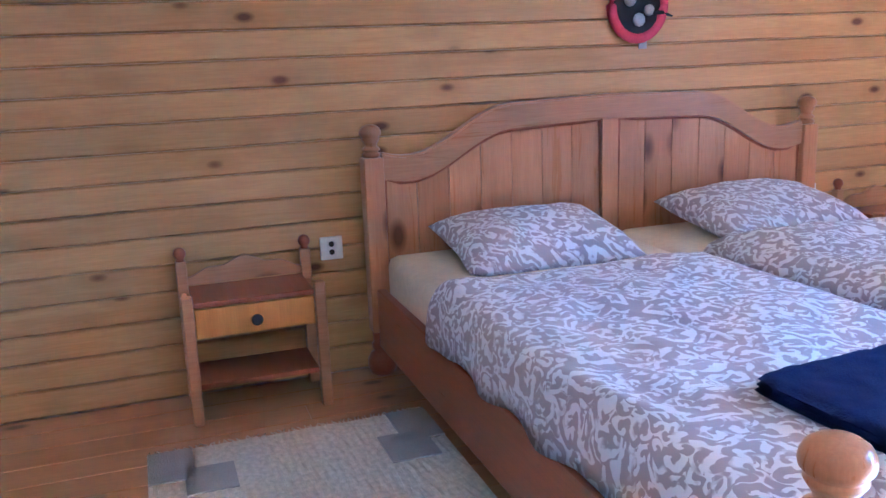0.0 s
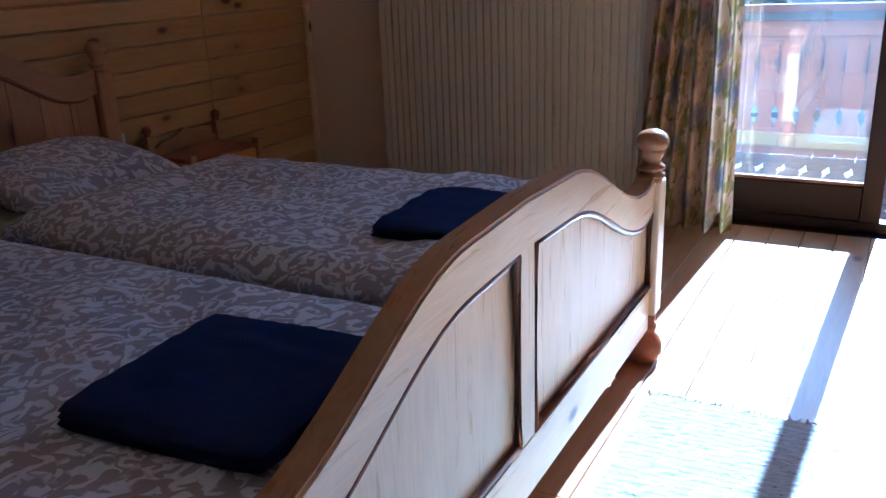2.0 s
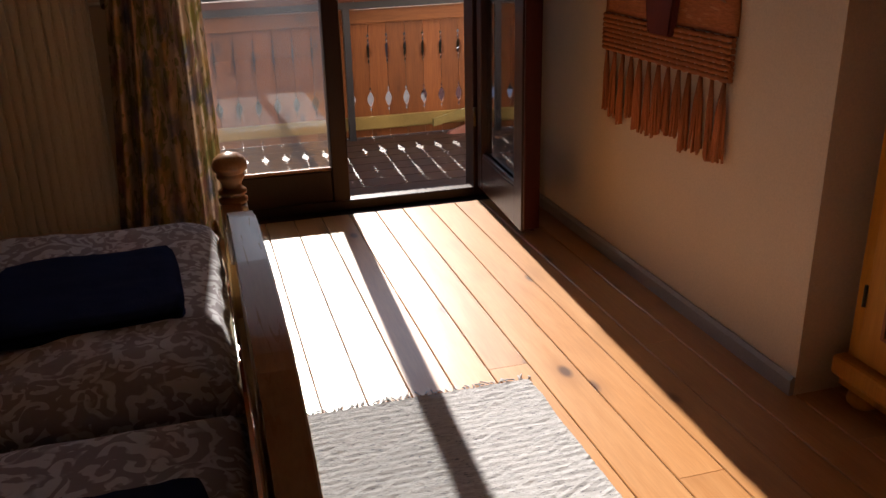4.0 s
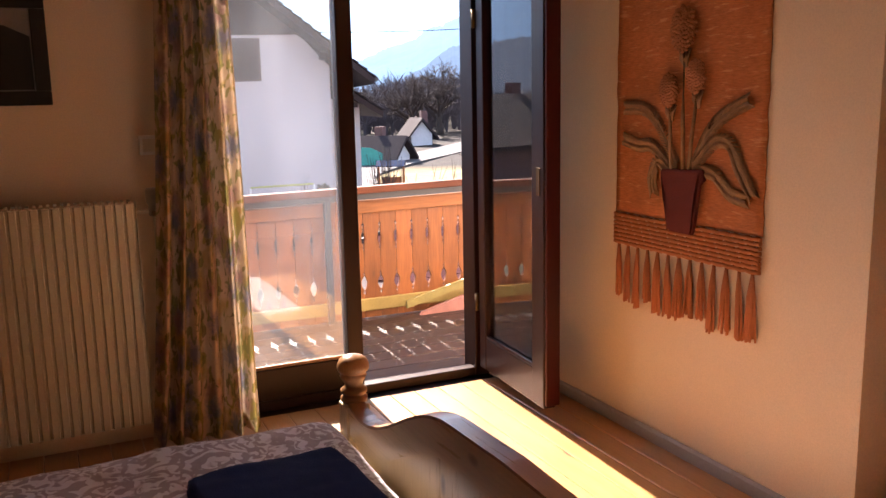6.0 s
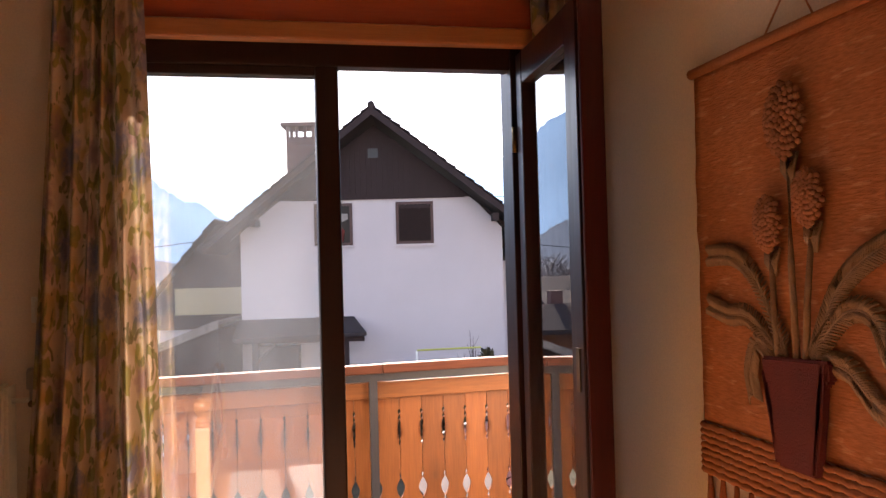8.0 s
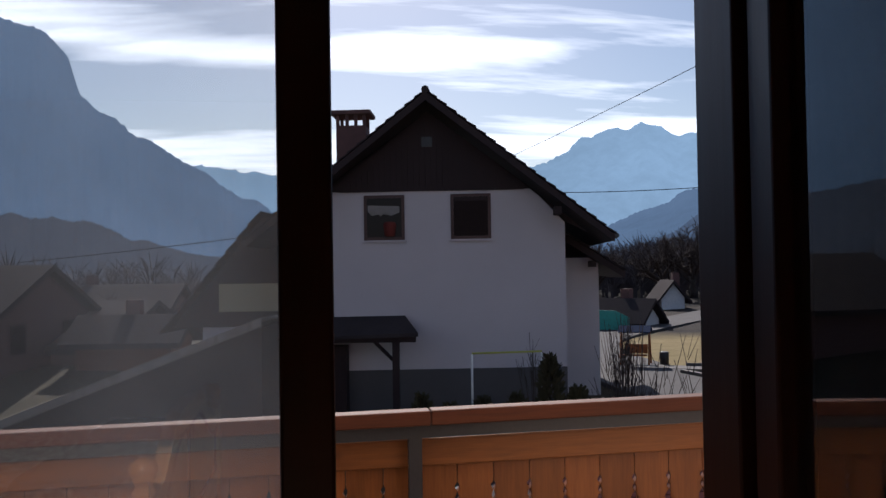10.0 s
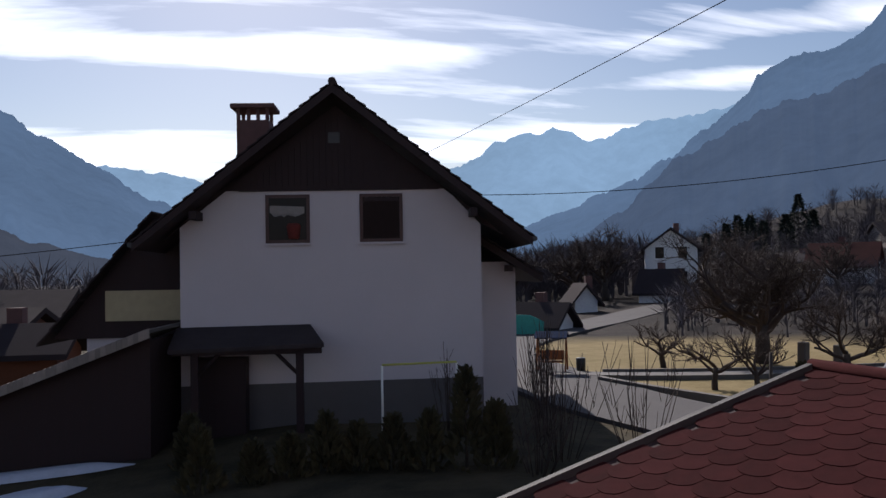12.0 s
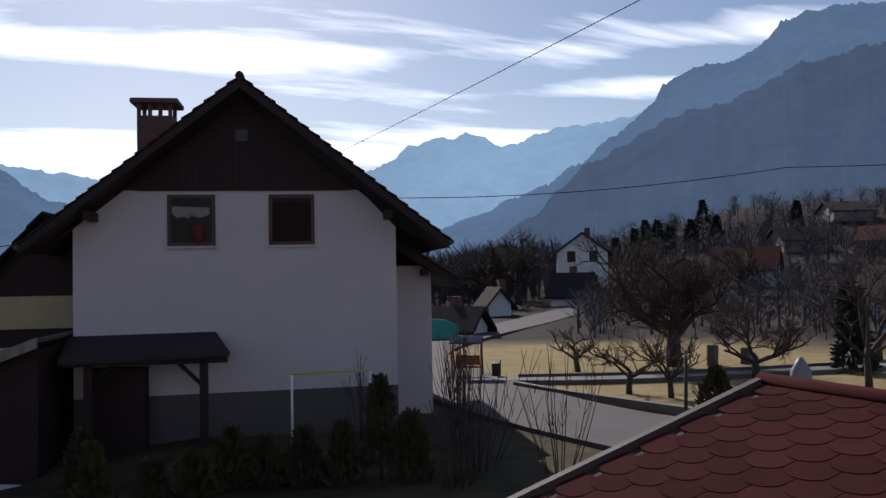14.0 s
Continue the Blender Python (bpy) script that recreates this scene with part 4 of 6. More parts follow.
RAG = rug_stuff("rag_weave", (0.50, 0.49, 0.49), (0.22, 0.22, 0.24), (2.2, 7.0, 1.0))
WOOLY = rug_stuff("pale_weave", (0.74, 0.69, 0.60), (0.66, 0.61, 0.52), (5.0, 6.0, 1.0))
r1, w1, l1 = rug("woven_rug", 0.470, 1.95, -4.215, -3.345, WOOLY, "pale woven rug with grey corner blocks beside the bed", 2)
for bx0, bx1, by0, by1 in ((-w1 + 0.0, -w1 + 0.20, -l1, -l1 + 0.13), (-w1 + 0.14, -w1 + 0.30, -l1 + 0.10, -l1 + 0.24), (-w1 + 0.0, -w1 + 0.22, l1 - 0.13, l1), (-w1 + 0.16, -w1 + 0.34, l1 - 0.20, l1 - 0.05),
                         (w1 - 0.2, w1, l1 - 0.13, l1), (w1 - 0.2, w1, -l1, -l1 + 0.13)):
    part("grey_block", B(bx0, bx1, by0, by1, 0.0075, 0.0125), RUG_GREY, r1, "grey woven block")
b1 = bmesh.new()
rnd = random.Random(5)
for i in range(70):
    y = -l1 + 2 * l1 * i / 69
    tube(b1, [(-w1, y, 0.006), (-w1 - 0.014, y + rnd.uniform(-.006, .006), 0.004), (-w1 - 0.026 - rnd.random() * 0.012, y + rnd.uniform(-.012, .012), 0.002)], 0.0022, seg=4)
part("fringe", b1, RUG_PALE, r1)
r2, w2, l2 = rug("rag_rug", 2.349, 3.034, -3.18, -1.703, RAG, "light grey woven rag rug on the sunlit floor", 6)
b1 = bmesh.new()
for i in range(46):
    x = -w2 + 2 * w2 * i / 45
    tube(b1, [(x, l2, 0.006), (x + rnd.uniform(-.01, .01), l2 + 0.014, 0.005), (x + rnd.uniform(-.018, .018), l2 + 0.022 + rnd.random() * 0.02, 0.002)], 0.0025, seg=4)
part("fringe", b1, RUG_GREY, r2)

# ---- tapestry ----
tap = thing("wall_tapestry", pose(RX - 0.001, -1.188, 0), "rust-coloured woven tapestry with flowers in a pot", "tapestry")
TW = 0.408


def relief(pts, r0, r1):
    """A padded strand on the cloth; points are (across, height)."""
    return tube(bmesh.new(), [(-0.024, y, z) for y, z in pts], r0, r1, 8)


b1 = bmesh.new()
n, m = 24, 40
rows = []
for j in range(m + 1):
    rows.append([b1.verts.new((-0.010 - 0.004 * noise.noise(Vector((i * 0.35, j * 0.3, 0))), -TW + 2 * TW * i / n + 0.006 * noise.noise(Vector((0, j * 0.3, i // n))), 0.935 + (1.84 - 0.935) * j / m)) for i in range(n + 1)])
for a, b in zip(rows, rows[1:]):
    for i in range(n):
        b1.faces.new((a[i], a[i + 1], b[i + 1], b[i]))
r = bmesh.ops.extrude_face_region(b1, geom=b1.faces[:])
for v in r["geom"]:
    if isinstance(v, bmesh.types.BMVert):
        v.co.x = -0.002
bmesh.ops.recalc_face_normals(b1, faces=b1.faces[:])
part("cloth", smooth(b1), JUTE, tap)
for j in range(8):
    z = 0.925 - j * 0.0165
    part("braid", tube(bmesh.new(), [(-0.014, -TW + 2 * TW * i / 40, z + 0.0025 * math.sin(i * 2.4 + j)) for i in range(41)], 0.0088, seg=6), JUTE_DK, tap)
part("top_hem", tube(bmesh.new(), [(-0.016, -TW, 1.842), (-0.016, 0, 1.845), (-0.016, TW, 1.842)], 0.014, seg=8), JUTE_DK, tap)
rnd = random.Random(4)
nf = 13
for i in range(nf):
    y = -TW + 0.03 + (2 * TW - 0.06) * i / (nf - 1)
    zb = 0.565 + rnd.uniform(-0.02, 0.025)
    b1 = bmesh.new()
    for k in range(16):
        a = rnd.uniform(0, 6.3)
        rr = rnd.uniform(0.005, 0.024)
        tube(b1, [(-0.014, y, 0.800), (-0.016 + 0.4 * rr * math.cos(a), y + 0.6 * rr * math.sin(a), 0.72), (-0.016 + 0.6 * rr * math.cos(a), y + rr * math.sin(a) + rnd.uniform(-.006, .006), zb + rnd.uniform(0, 0.02))], 0.0058, 0.004, 5)
    part("tassel", b1, FRINGE, tap)
for y0, z0, y1, z1 in ((-0.02, 1.12, -0.012, 1.57), (0.045, 1.12, 0.06, 1.36), (-0.05, 1.12, -0.085, 1.41)):
    part("stem", relief([(y0, z0), ((y0 + y1) / 2 + 0.006, (z0 + z1) / 2), (y1, z1)], 0.008, 0.006), SISAL, tap)
leaves = (((0.02, 1.14), (0.13, 1.30), (0.22, 1.36), (0.335, 1.365)), ((0.04, 1.14), (0.16, 1.215), (0.25, 1.22), (0.338, 1.238)), ((0.07, 1.13), (0.13, 1.16), (0.165, 1.10), (0.155, 1.04)),
          ((-0.07, 1.14), (-0.14, 1.27), (-0.22, 1.34), (-0.33, 1.388)), ((-0.07, 1.15), (-0.17, 1.24), (-0.25, 1.24), (-0.30, 1.16), (-0.365, 1.07)), ((-0.10, 1.14), (-0.18, 1.13), (-0.26, 1.07), (-0.335, 1.055)))
for pts in leaves:
    b1 = bmesh.new()
    pts = [p[:2] for p in bend([(y, z, 0) for y, z in pts], 6)]
    tube(b1, [(-0.022, y, z) for y, z in pts], 0.004, 0.0025, 6)
    for k, (a, b) in enumerate(zip(pts, pts[1:])):
        for s in range(3):
            f = s / 3
            y, z = a[0] + (b[0] - a[0]) * f, a[1] + (b[1] - a[1]) * f
            d = Vector((b[0] - a[0], b[1] - a[1])).normalized()
            for side in (-1, 1):
                e = (y + d[0] * 0.024 - side * d[1] * 0.027, z + d[1] * 0.024 + side * d[0] * 0.027)
                tube(b1, [(-0.020, y, z), (-0.026, (y + e[0]) / 2, (z + e[1]) / 2 + 0.002), (-0.017, e[0], e[1])], 0.0040, 0.0018, 5)
    part("leaf", b1, SISAL, tap)
for y, z, ry, rz in ((-0.012, 1.652, 0.068, 0.084), (0.060, 1.432, 0.046, 0.062), (-0.085, 1.480, 0.046, 0.060)):
    b1 = bmesh.new()
    for k in range(95):
        a, rr = k * 2.39996, math.sqrt((k + 0.5) / 95)
        bmesh.ops.create_icosphere(b1, subdivisions=1, radius=0.0085, matrix=pose(-0.022 - 0.026 * math.sqrt(1 - rr * rr * 0.9), y + ry * rr * math.cos(a), z + rz * rr * math.sin(a)))
    part("blossom", smooth(b1), BLOSSOM, tap)
    b1 = bmesh.new()
    for k in range(9):
        a = -1.1 + 2.2 * k / 8
        tube(b1, [(-0.020, y + 0.03 * math.sin(a), z - rz * 0.85), (-0.026, y + 0.022 * math.sin(a), z - rz - 0.025), (-0.018, y + 0.006 * math.sin(a), z - rz - 0.055)], 0.0055, 0.003, 5)
    part("sepal", b1, SISAL, tap)
b1 = slab(bmesh.new(), [(-0.138, 1.10), (-0.138, 1.145), (0.095, 1.135), (0.095, 1.09), (0.078, 1.085), (0.045, 0.90), (-0.088, 0.90), (-0.118, 1.095)], 0, -0.040, -0.012)
bmesh.ops.bevel(b1, geom=b1.edges[:], offset=0.006, segments=2, affect="EDGES")
part("flower_pot", b1, POT, tap, "dark red velvet flower pot")
part("hanging_cord", tube(bmesh.new(), [(-0.012, 0.085, 1.85), (-0.008, -0.025, 1.966), (-0.012, -0.10, 1.85)], 0.0025, seg=5), JUTE, tap)
part("nail", tube(bmesh.new(), [(0.0, -0.025, 1.964), (-0.018, -0.025, 1.966)], 0.003, seg=6), STEEL, tap)

# ---- wardrobe ----
wr = thing("wardrobe", pose(3.805, -2.055, 0), "honey-coloured pine wardrobe with panelled doors in the recess", "wardrobe")
WY = 1.25
part("body", B(0.02, 0.60, -WY, 0.0, 0.10, 1.95, bev=0.003), PINE_WARD, wr)
part("plinth", B(-0.02, 0.62, -WY - 0.015, 0.015, 0.075, 0.135, bev=0.012), PINE_WARD, wr)
part("plinth_board", B(0.005, 0.60, -WY, 0.0, 0.045, 0.0745), PINE_WARD, wr)
for yy in (-0.06, -WY + 0.06):
    for xx in (0.04, 0.56):
        part("foot", lathe(bmesh.new(), [(0.03, 0), (0.042, 0.012), (0.042, 0.03), (0.03, 0.0445)], xx, yy, 16), PINE_WARD, wr)
part("cornice", B(-0.03, 0.62, -WY - 0.03, 0.03, 1.951, 2.02, bev=0.015), PINE_WARD, wr)
for k in range(2):
    y1_, y0_ = -0.055 - k * 0.575, -0.055 - (k + 1) * 0.57
    d = part("door", B(0.0, 0.0195, y0_, y1_, 0.15, 1.92, bev=0.003), PINE_WARD, wr)
    for z0_, z1_ in ((0.24, 0.98), (1.08, 1.83)):
        part("door_panel", B(-0.004, 0.0, y0_ + 0.085, y1_ - 0.085, z0_ + 0.012, z1_ - 0.012, bev=0.003), PINE_WARD, d)
        for a in ((y0_ + 0.072, y0_ + 0.084, z0_, z1_), (y1_ - 0.084, y1_ - 0.072, z0_, z1_), (y0_ + 0.084, y1_ - 0.084, z0_, z0_ + 0.011), (y0_ + 0.084, y1_ - 0.084, z1_ - 0.011, z1_)):
            part("panel_moulding", B(-0.009, -0.0002, *a, bev=0.002), PINE_BED_X, d)
    for zh in (0.30, 1.75):
        part("hinge", lathe(bmesh.new(), [(0.005, zh), (0.005, zh + 0.06)], -0.004, (y1_ + 0.003) if k == 0 else (y0_ - 0.003), 8), BLACK, d)
    part("knob", lathe(bmesh.new(), [(0.008, 1.02), (0.016, 1.03), (0.008, 1.04)], -0.02, (y0_ + 0.04) if k == 0 else (y1_ - 0.04), 10), BRASS, d)

# ---- balcony ----
setting("balcony_floor", B(-2.2, 7.2, 0.245, 1.56, -0.22, -0.022), DECK, "balcony slab below the dark boards")
bal = thing("balcony_railing", pose(0, 1.47, 0), "weathered larch balcony railing with cut-out boards", "railing")
# the top rails climb a little towards the east
RISE = 0.012
climb = Matrix.Translation((3.7, 0, 0.82)) @ Matrix.Rotation(-math.atan(RISE), 4, "Y") @ Matrix.Translation((-3.7, 0, -0.82))
for ob in (part("handrail", B(-2.2, 3.150, -0.088, -0.024, 0.838, 0.882, bev=0.004), LARCH_X, bal, "sun-bleached flat handrail"),
           part("handrail", B(3.153, 7.2, -0.088, -0.024, 0.838, 0.883, bev=0.004), LARCH_X, bal, "sun-bleached flat handrail"),
           part("steel_rail", B(-2.2, 7.2, -0.066, -0.030, 0.798, 0.8375), STEEL, bal, "grey steel rail under the handrail"),
           part("top_beam", B(-2.2, 7.2, -0.028, -0.001, 0.705, 0.790, bev=0.004), LARCH_BEAM, bal, "knotty upper beam across the boards")):
    ob.matrix_basis = climb @ ob.matrix_basis
# bottom beam is yellower than the boards
part("bottom_beam", B(-2.2, 7.2, -0.030, -0.001, 0.055, 0.135, bev=0.005), plain("yellowish_larch", (0.30, 0.21, 0.06), 0.6, 0.3, 4.0), bal, "yellowish bottom beam")
for x in (-1.9, 0.60, 3.105, 5.60):
    part("steel_post", B(x - 0.02, x + 0.02, -0.064, -0.032, -0.02, 0.7985 + RISE * (x - 3.7)), STEEL, bal, "slim grey steel post")
PITCH = 0.1146


def cut_profile():
    """Half of the cut-out along a board's edge: (height, depth of the cut)."""
    out = []
    for zc, above, below in ((0.240, 1, 1), (0.535, 2, 1)):
        for k in range(45):
            s = -0.090 + 0.205 * k / 44
            a = abs(s + 0.004)
            d = 0.021 * max(0.0, 1 - (a / 0.050) ** 1.8)
            for q in range(above if s > 0 else below):
                c = 0.050 + 0.029 * q
                if c < a < c + 0.027:
                    d = max(d, 0.0095 * (1 - abs(a - c - 0.0135) / 0.0135))
            out.append((zc + s, d))
    return out


pf = cut_profile()
hw = PITCH / 2 - 0.0012
left_edge = [(-hw, 0.004)] + [(-hw + d, z) for z, d in pf] + [(-hw, 0.80)]
right_edge = [(hw, 0.80)] + [(hw - d, z) for z, d in pf[::-1]] + [(hw, 0.004)]
board_me = mesh_of("board", slab(bmesh.new(), left_edge + right_edge, 1, 0.0, 0.022), LARCH)
for i in range(-46, 36):
    x = 3.241 + PITCH / 2 + i * PITCH
    if -2.2 < x < 7.2:
        ob = new("board", board_me)
        ob.parent = bal
        ob.location = (x, 0, 0)
# unseen house wall; its tall gable is added to darken the white house
bm = bmesh.new()
box(bm, -2.2, -0.32, 0.0, 0.26, -3.0, 2.9)
box(bm, 4.8, 9.0, 0.0, 0.26, -3.0, 2.9)
slab(bm, [(-2.2, 2.9), (9.0, 2.9), (9.0, 3.4), (3.4, 7.6), (-2.2, 3.4)], 1, 0.0, 0.26)
box(bm, -0.32, 4.8, 0.0, 0.26, -3.0, -0.22)
box(bm, -0.32, 4.8, 0.0, 0.26, 2.67, 2.9)
setting("wall_outside", bm, RENDER_WHITE, "unseen rendered house wall behind the balcony, gable added to block sky light")
# a leaning offcut at the foot of the railing
lean = thing("leaning_board", pose(4.22, 1.36, 0.0), "short reddish board lying aslant against the railing", "board")
part("plank", slab(bmesh.new(), [(-0.52, 0.0), (0.62, 0.0), (0.62, 0.30), (0.50, 0.28), (-0.50, 0.02)], 1, 0.0, 0.03), plain("faded_red_board", (0.34, 0.15, 0.12), 0.7, 0.25, 10.0), lean)
part("batten", slab(bmesh.new(), [(-0.60, 0.05), (0.62, 0.34), (0.62, 0.40), (-0.60, 0.10)], 1, 0.032, 0.055), plain("olive_batten", (0.28, 0.22, 0.07), 0.7, 0.25, 10.0), lean)

# ---- ground ----
before_outdoors = set(bpy.data.objects)
GZ = -2.6


def land(x, y):
    """Height of the valley floor and the slopes beyond it."""
    r = math.hypot(x, y)
    az = math.degrees(math.atan2(x, y))
    h = GZ
    if y > 45:
        k = min(1.0, (r - 55) / 150) if r > 55 else 0.0
        side = max(0.0, min(1.0, (az - 20) / 22))
        h += 15.0 * side * k * k + 3.0 * k * side
    if x < 5.6 and y < 36.8:
        # the gardens fall away to the west
        h -= 0.10 * min(11.2, 5.6 - x) * min(1.0, (36.8 - y) / 5.6)
    h += 0.10 * noise.noise(Vector((x * 0.06, y * 0.06, 0)))
    return h


def sheet(name, x0, x1, y0, y1, n, material, label, fn, kind="structure"):
    bm = bmesh.new()
    rows = [[bm.verts.new((x0 + (x1 - x0) * i / n, y0 + (y1 - y0) * j / n, fn(x0 + (x1 - x0) * i / n, y0 + (y1 - y0) * j / n))) for i in range(n + 1)] for j in range(n + 1)]
    for a, b in zip(rows, rows[1:]):
        for i in range(n):
            bm.faces.new((a[i], a[i + 1], b[i + 1], b[i]))
    return solid(name, smooth(bm), material, label, name, kind=kind)


def ground_stuff():
    b = NT("valley_ground")
    v = b.vec(shift=False)
    sep = b.n("ShaderNodeSeparateXYZ", Vector=v)
    far = b.ramp(b.noise(v, 0.035, 5.0), (0.35, (0.25, 0.19, 0.095)), (0.65, (0.18, 0.15, 0.075)))
    tuft = b.ramp(b.noise(v, 1.3, 5.0, 0.65), (0.3, (0.19, 0.145, 0.06)), (0.7, (0.33, 0.255, 0.13)))
    c = b.mix(0.6, far, tuft)
    earth = b.ramp(b.noise(v, 0.9, 5.0), (0.35, (0.038, 0.033, 0.02)), (0.7, (0.085, 0.066, 0.04)))
    edge = b.math("ADD", sep.outputs[0], b.math("MULTIPLY", b.noise(v, 0.6, 3.0), 1.5))
    near = b.ramp(b.math("DIVIDE", edge, 40.0), (0.36, 1.0), (0.385, 0.0))
    c = b.mix(near, c, earth)
    dist = b.n("ShaderNodeVectorMath", Vector=v)
    dist.operation = "LENGTH"
    scrub = b.ramp(b.noise(v, 0.12, 6.0, 0.65), (0.35, (0.020, 0.017, 0.017)), (0.68, (0.050, 0.040, 0.034)))
    away = b.math("ADD", b.math("DIVIDE", dist.outputs["Value"], 100.0), b.math("MULTIPLY", b.noise(v, 0.05, 3.0), 0.25))
    c = b.mix(b.ramp(away, (0.61, 0.0), (0.69, 1.0)), c, scrub)
    b.bsdf(c, 0.95, b.bump(b.noise(v, 6.0, 5.0), 0.7, 0.08), 0, 0.1)
    return b.m


GROUND = ground_stuff()
sheet("ground", -420, 420, -120, 720, 150, GROUND, "dry winter grass and earth of the valley floor", land)


def strip(name, pts, w, z, th, material, label, kind="structure"):
    """A road or path of even width along points."""
    bm = bmesh.new()
    pts = [Vector((x, y, 0)) for x, y in pts]
    L, R = [], []
    for i, p in enumerate(pts):
        d = (pts[min(i + 1, len(pts) - 1)] - pts[max(0, i - 1)]).normalized()
        s = Vector((d.y, -d.x, 0)) * w / 2
        L.append(p - s)
        R.append(p + s)
    for a0, a1, b0, b1 in zip(L, L[1:], R, R[1:]):
        q = [bm.verts.new((v.x, v.y, max(z, land(v.x, v.y) + 0.05) + th if abs(v.x) > 40 or v.y > 45 else z + th)) for v in (a0, b0, b1, a1)]
        bm.faces.new(q)
    r = bmesh.ops.extrude_face_region(bm, geom=bm.faces[:])
    for v in r["geom"]:
        if isinstance(v, bmesh.types.BMVert):
            v.co.z -= 0.3
    bmesh.ops.recalc_face_normals(bm, faces=bm.faces[:])
    return solid(name, bm, material, label, name, kind=kind)


strip("road", bend([(19.5, 4.0), (16.4, 14.0), (14.9, 22.0), (15.2, 29.0), (16.0, 36.5), (18.9, 43.1), (26.0, 51.8), (33.5, 59.3), (46.0, 70.0), (70.0, 86.0)]), 3.9, GZ + 0.12, 0.02, ASPHALT, "pale asphalt lane past the white house")
strip("path", bend([(15.6, 30.0), (18.5, 28.1), (22.0, 26.9), (27.4, 26.0), (36.0, 25.0), (48.0, 24.4)]), 1.0, GZ + 0.12, 0.03, CONCRETE, "narrow concrete path across the meadow")
strip("kerb", bend([(16.55, 27.3), (17.0, 24.5), (18.0, 20.5), (19.5, 15.0)]), 0.22, GZ + 0.2, 0.05, CONCRETE, "low concrete kerb along the lane")
strip("kerb_path", bend([(17.6, 29.2), (22.0, 27.6), (27.4, 26.7), (36.0, 25.8)]), 0.14, GZ + 0.2, 0.05, CONCRETE, "low concrete edging of the path")

# ---- white neighbour house ----
HP = pose(6.5, 22.6, 0, 0, 0, -13.5)
nh = thing("white_house", HP, "white rendered house with dark wooden gable and tiled roof", "house")
AP, EZ, EW, OV = (0.22, 6.17), 2.19, 5.03, 0.9
b1 = slab(bmesh.new(), [(-3.85, -1.50), (4.0, -1.42), (4.0, 2.60), (3.1, 3.55), (-2.9, 3.55), (-3.85, 2.60)], 1, 0.0, 0.3)
part("wall", b1, RENDER_WHITE, nh)
part("plinth", slab(bmesh.new(), [(-3.85, -3.3), (4.0, -3.0), (4.0, -1.42), (-3.85, -1.50)], 1, -0.02, 0.3), RENDER_GREY, nh, "grey rendered plinth")
part("side_wall", B(3.7, 4.0, 0.3, 8.5, -2.9, 2.60), RENDER_WHITE, nh)
part("side_wall", B(-3.85, -3.55, 0.3, 8.5, -2.9, 2.60), RENDER_WHITE, nh)
part("back_wall", B(-3.55, 3.7, 8.2, 8.5, -2.9, 2.60), RENDER_WHITE, nh)
b1 = slab(bmesh.new(), [(-2.9, 3.55), (3.1, 3.55), (4.05, 2.60), (4.6, 2.32), (0.2, 5.78), (-4.25, 2.30), (-3.9, 2.60)], 1, -0.04, 0.28)
part("gable", b1, GABLE, nh, "dark brown boarded gable")
for i in range(37):
    x = -2.8 + i * 0.163
    zt = 5.70 - abs(x - 0.2) * 0.785
    if zt > 3.62:
        part("gable_board", B(x, x + 0.15, -0.060, -0.0405, 3.53, zt - 0.05), GABLE, nh)
part("gable_vent", B(0.03, 0.33, -0.075, -0.061, 4.78, 5.06), STEEL, nh)
for s in (-1, 1):
    sl = math.atan2(AP[1] - EZ, EW - 0.0)
    ex = AP[0] + s * EW
    b1 = slab(bmesh.new(), [(AP[0], AP[1]), (ex, EZ), (ex - s * 0.04, EZ - 0.17), (AP[0], AP[1] - 0.22)], 1, -OV, 9.4)
    part("roof", b1, GABLE, nh, "dark boarded roof slope")
    # stepped tile courses that show along the verge
    n = 19
    for k in range(n):
        f0, f1 = k / n, (k + 1.18) / n
        xa, za = AP[0] + s * EW * f0, AP[1] + (EZ - AP[1]) * f0
        xb, zb = AP[0] + s * EW * min(f1, 1.02), AP[1] + (EZ - AP[1]) * min(f1, 1.02)
        b1 = slab(bmesh.new(), [(xa, za + 0.012), (xb, zb + 0.055), (xb, zb + 0.105), (xa, za + 0.045)], 1, -OV - 0.03, 9.4)
        part("tile_course", b1, ROOF_DARK, nh)
    part("barge_board", slab(bmesh.new(), [(AP[0], AP[1] - 0.005), (ex, EZ - 0.005), (ex, EZ - 0.20), (AP[0], AP[1] - 0.24)], 1, -OV - 0.028, -OV - 0.002), GABLE, nh)
    part("purlin", B(s * 3.55 + AP[0] - 0.09, s * 3.55 + AP[0] + 0.09, -OV + 0.1, -0.06, 2.78, 2.99), GABLE, nh)
    part("gutter", tube(bmesh.new(), [(ex + s * 0.05, -OV, EZ - 0.03), (ex + s * 0.05, 9.4, EZ - 0.03)], 0.07, seg=8), STEEL, nh)
part("ridge", tube(bmesh.new(), [(AP[0], -OV - 0.04, AP[1] + 0.05), (AP[0], 9.4, AP[1] + 0.05)], 0.11, seg=8), ROOF_DARK, nh)


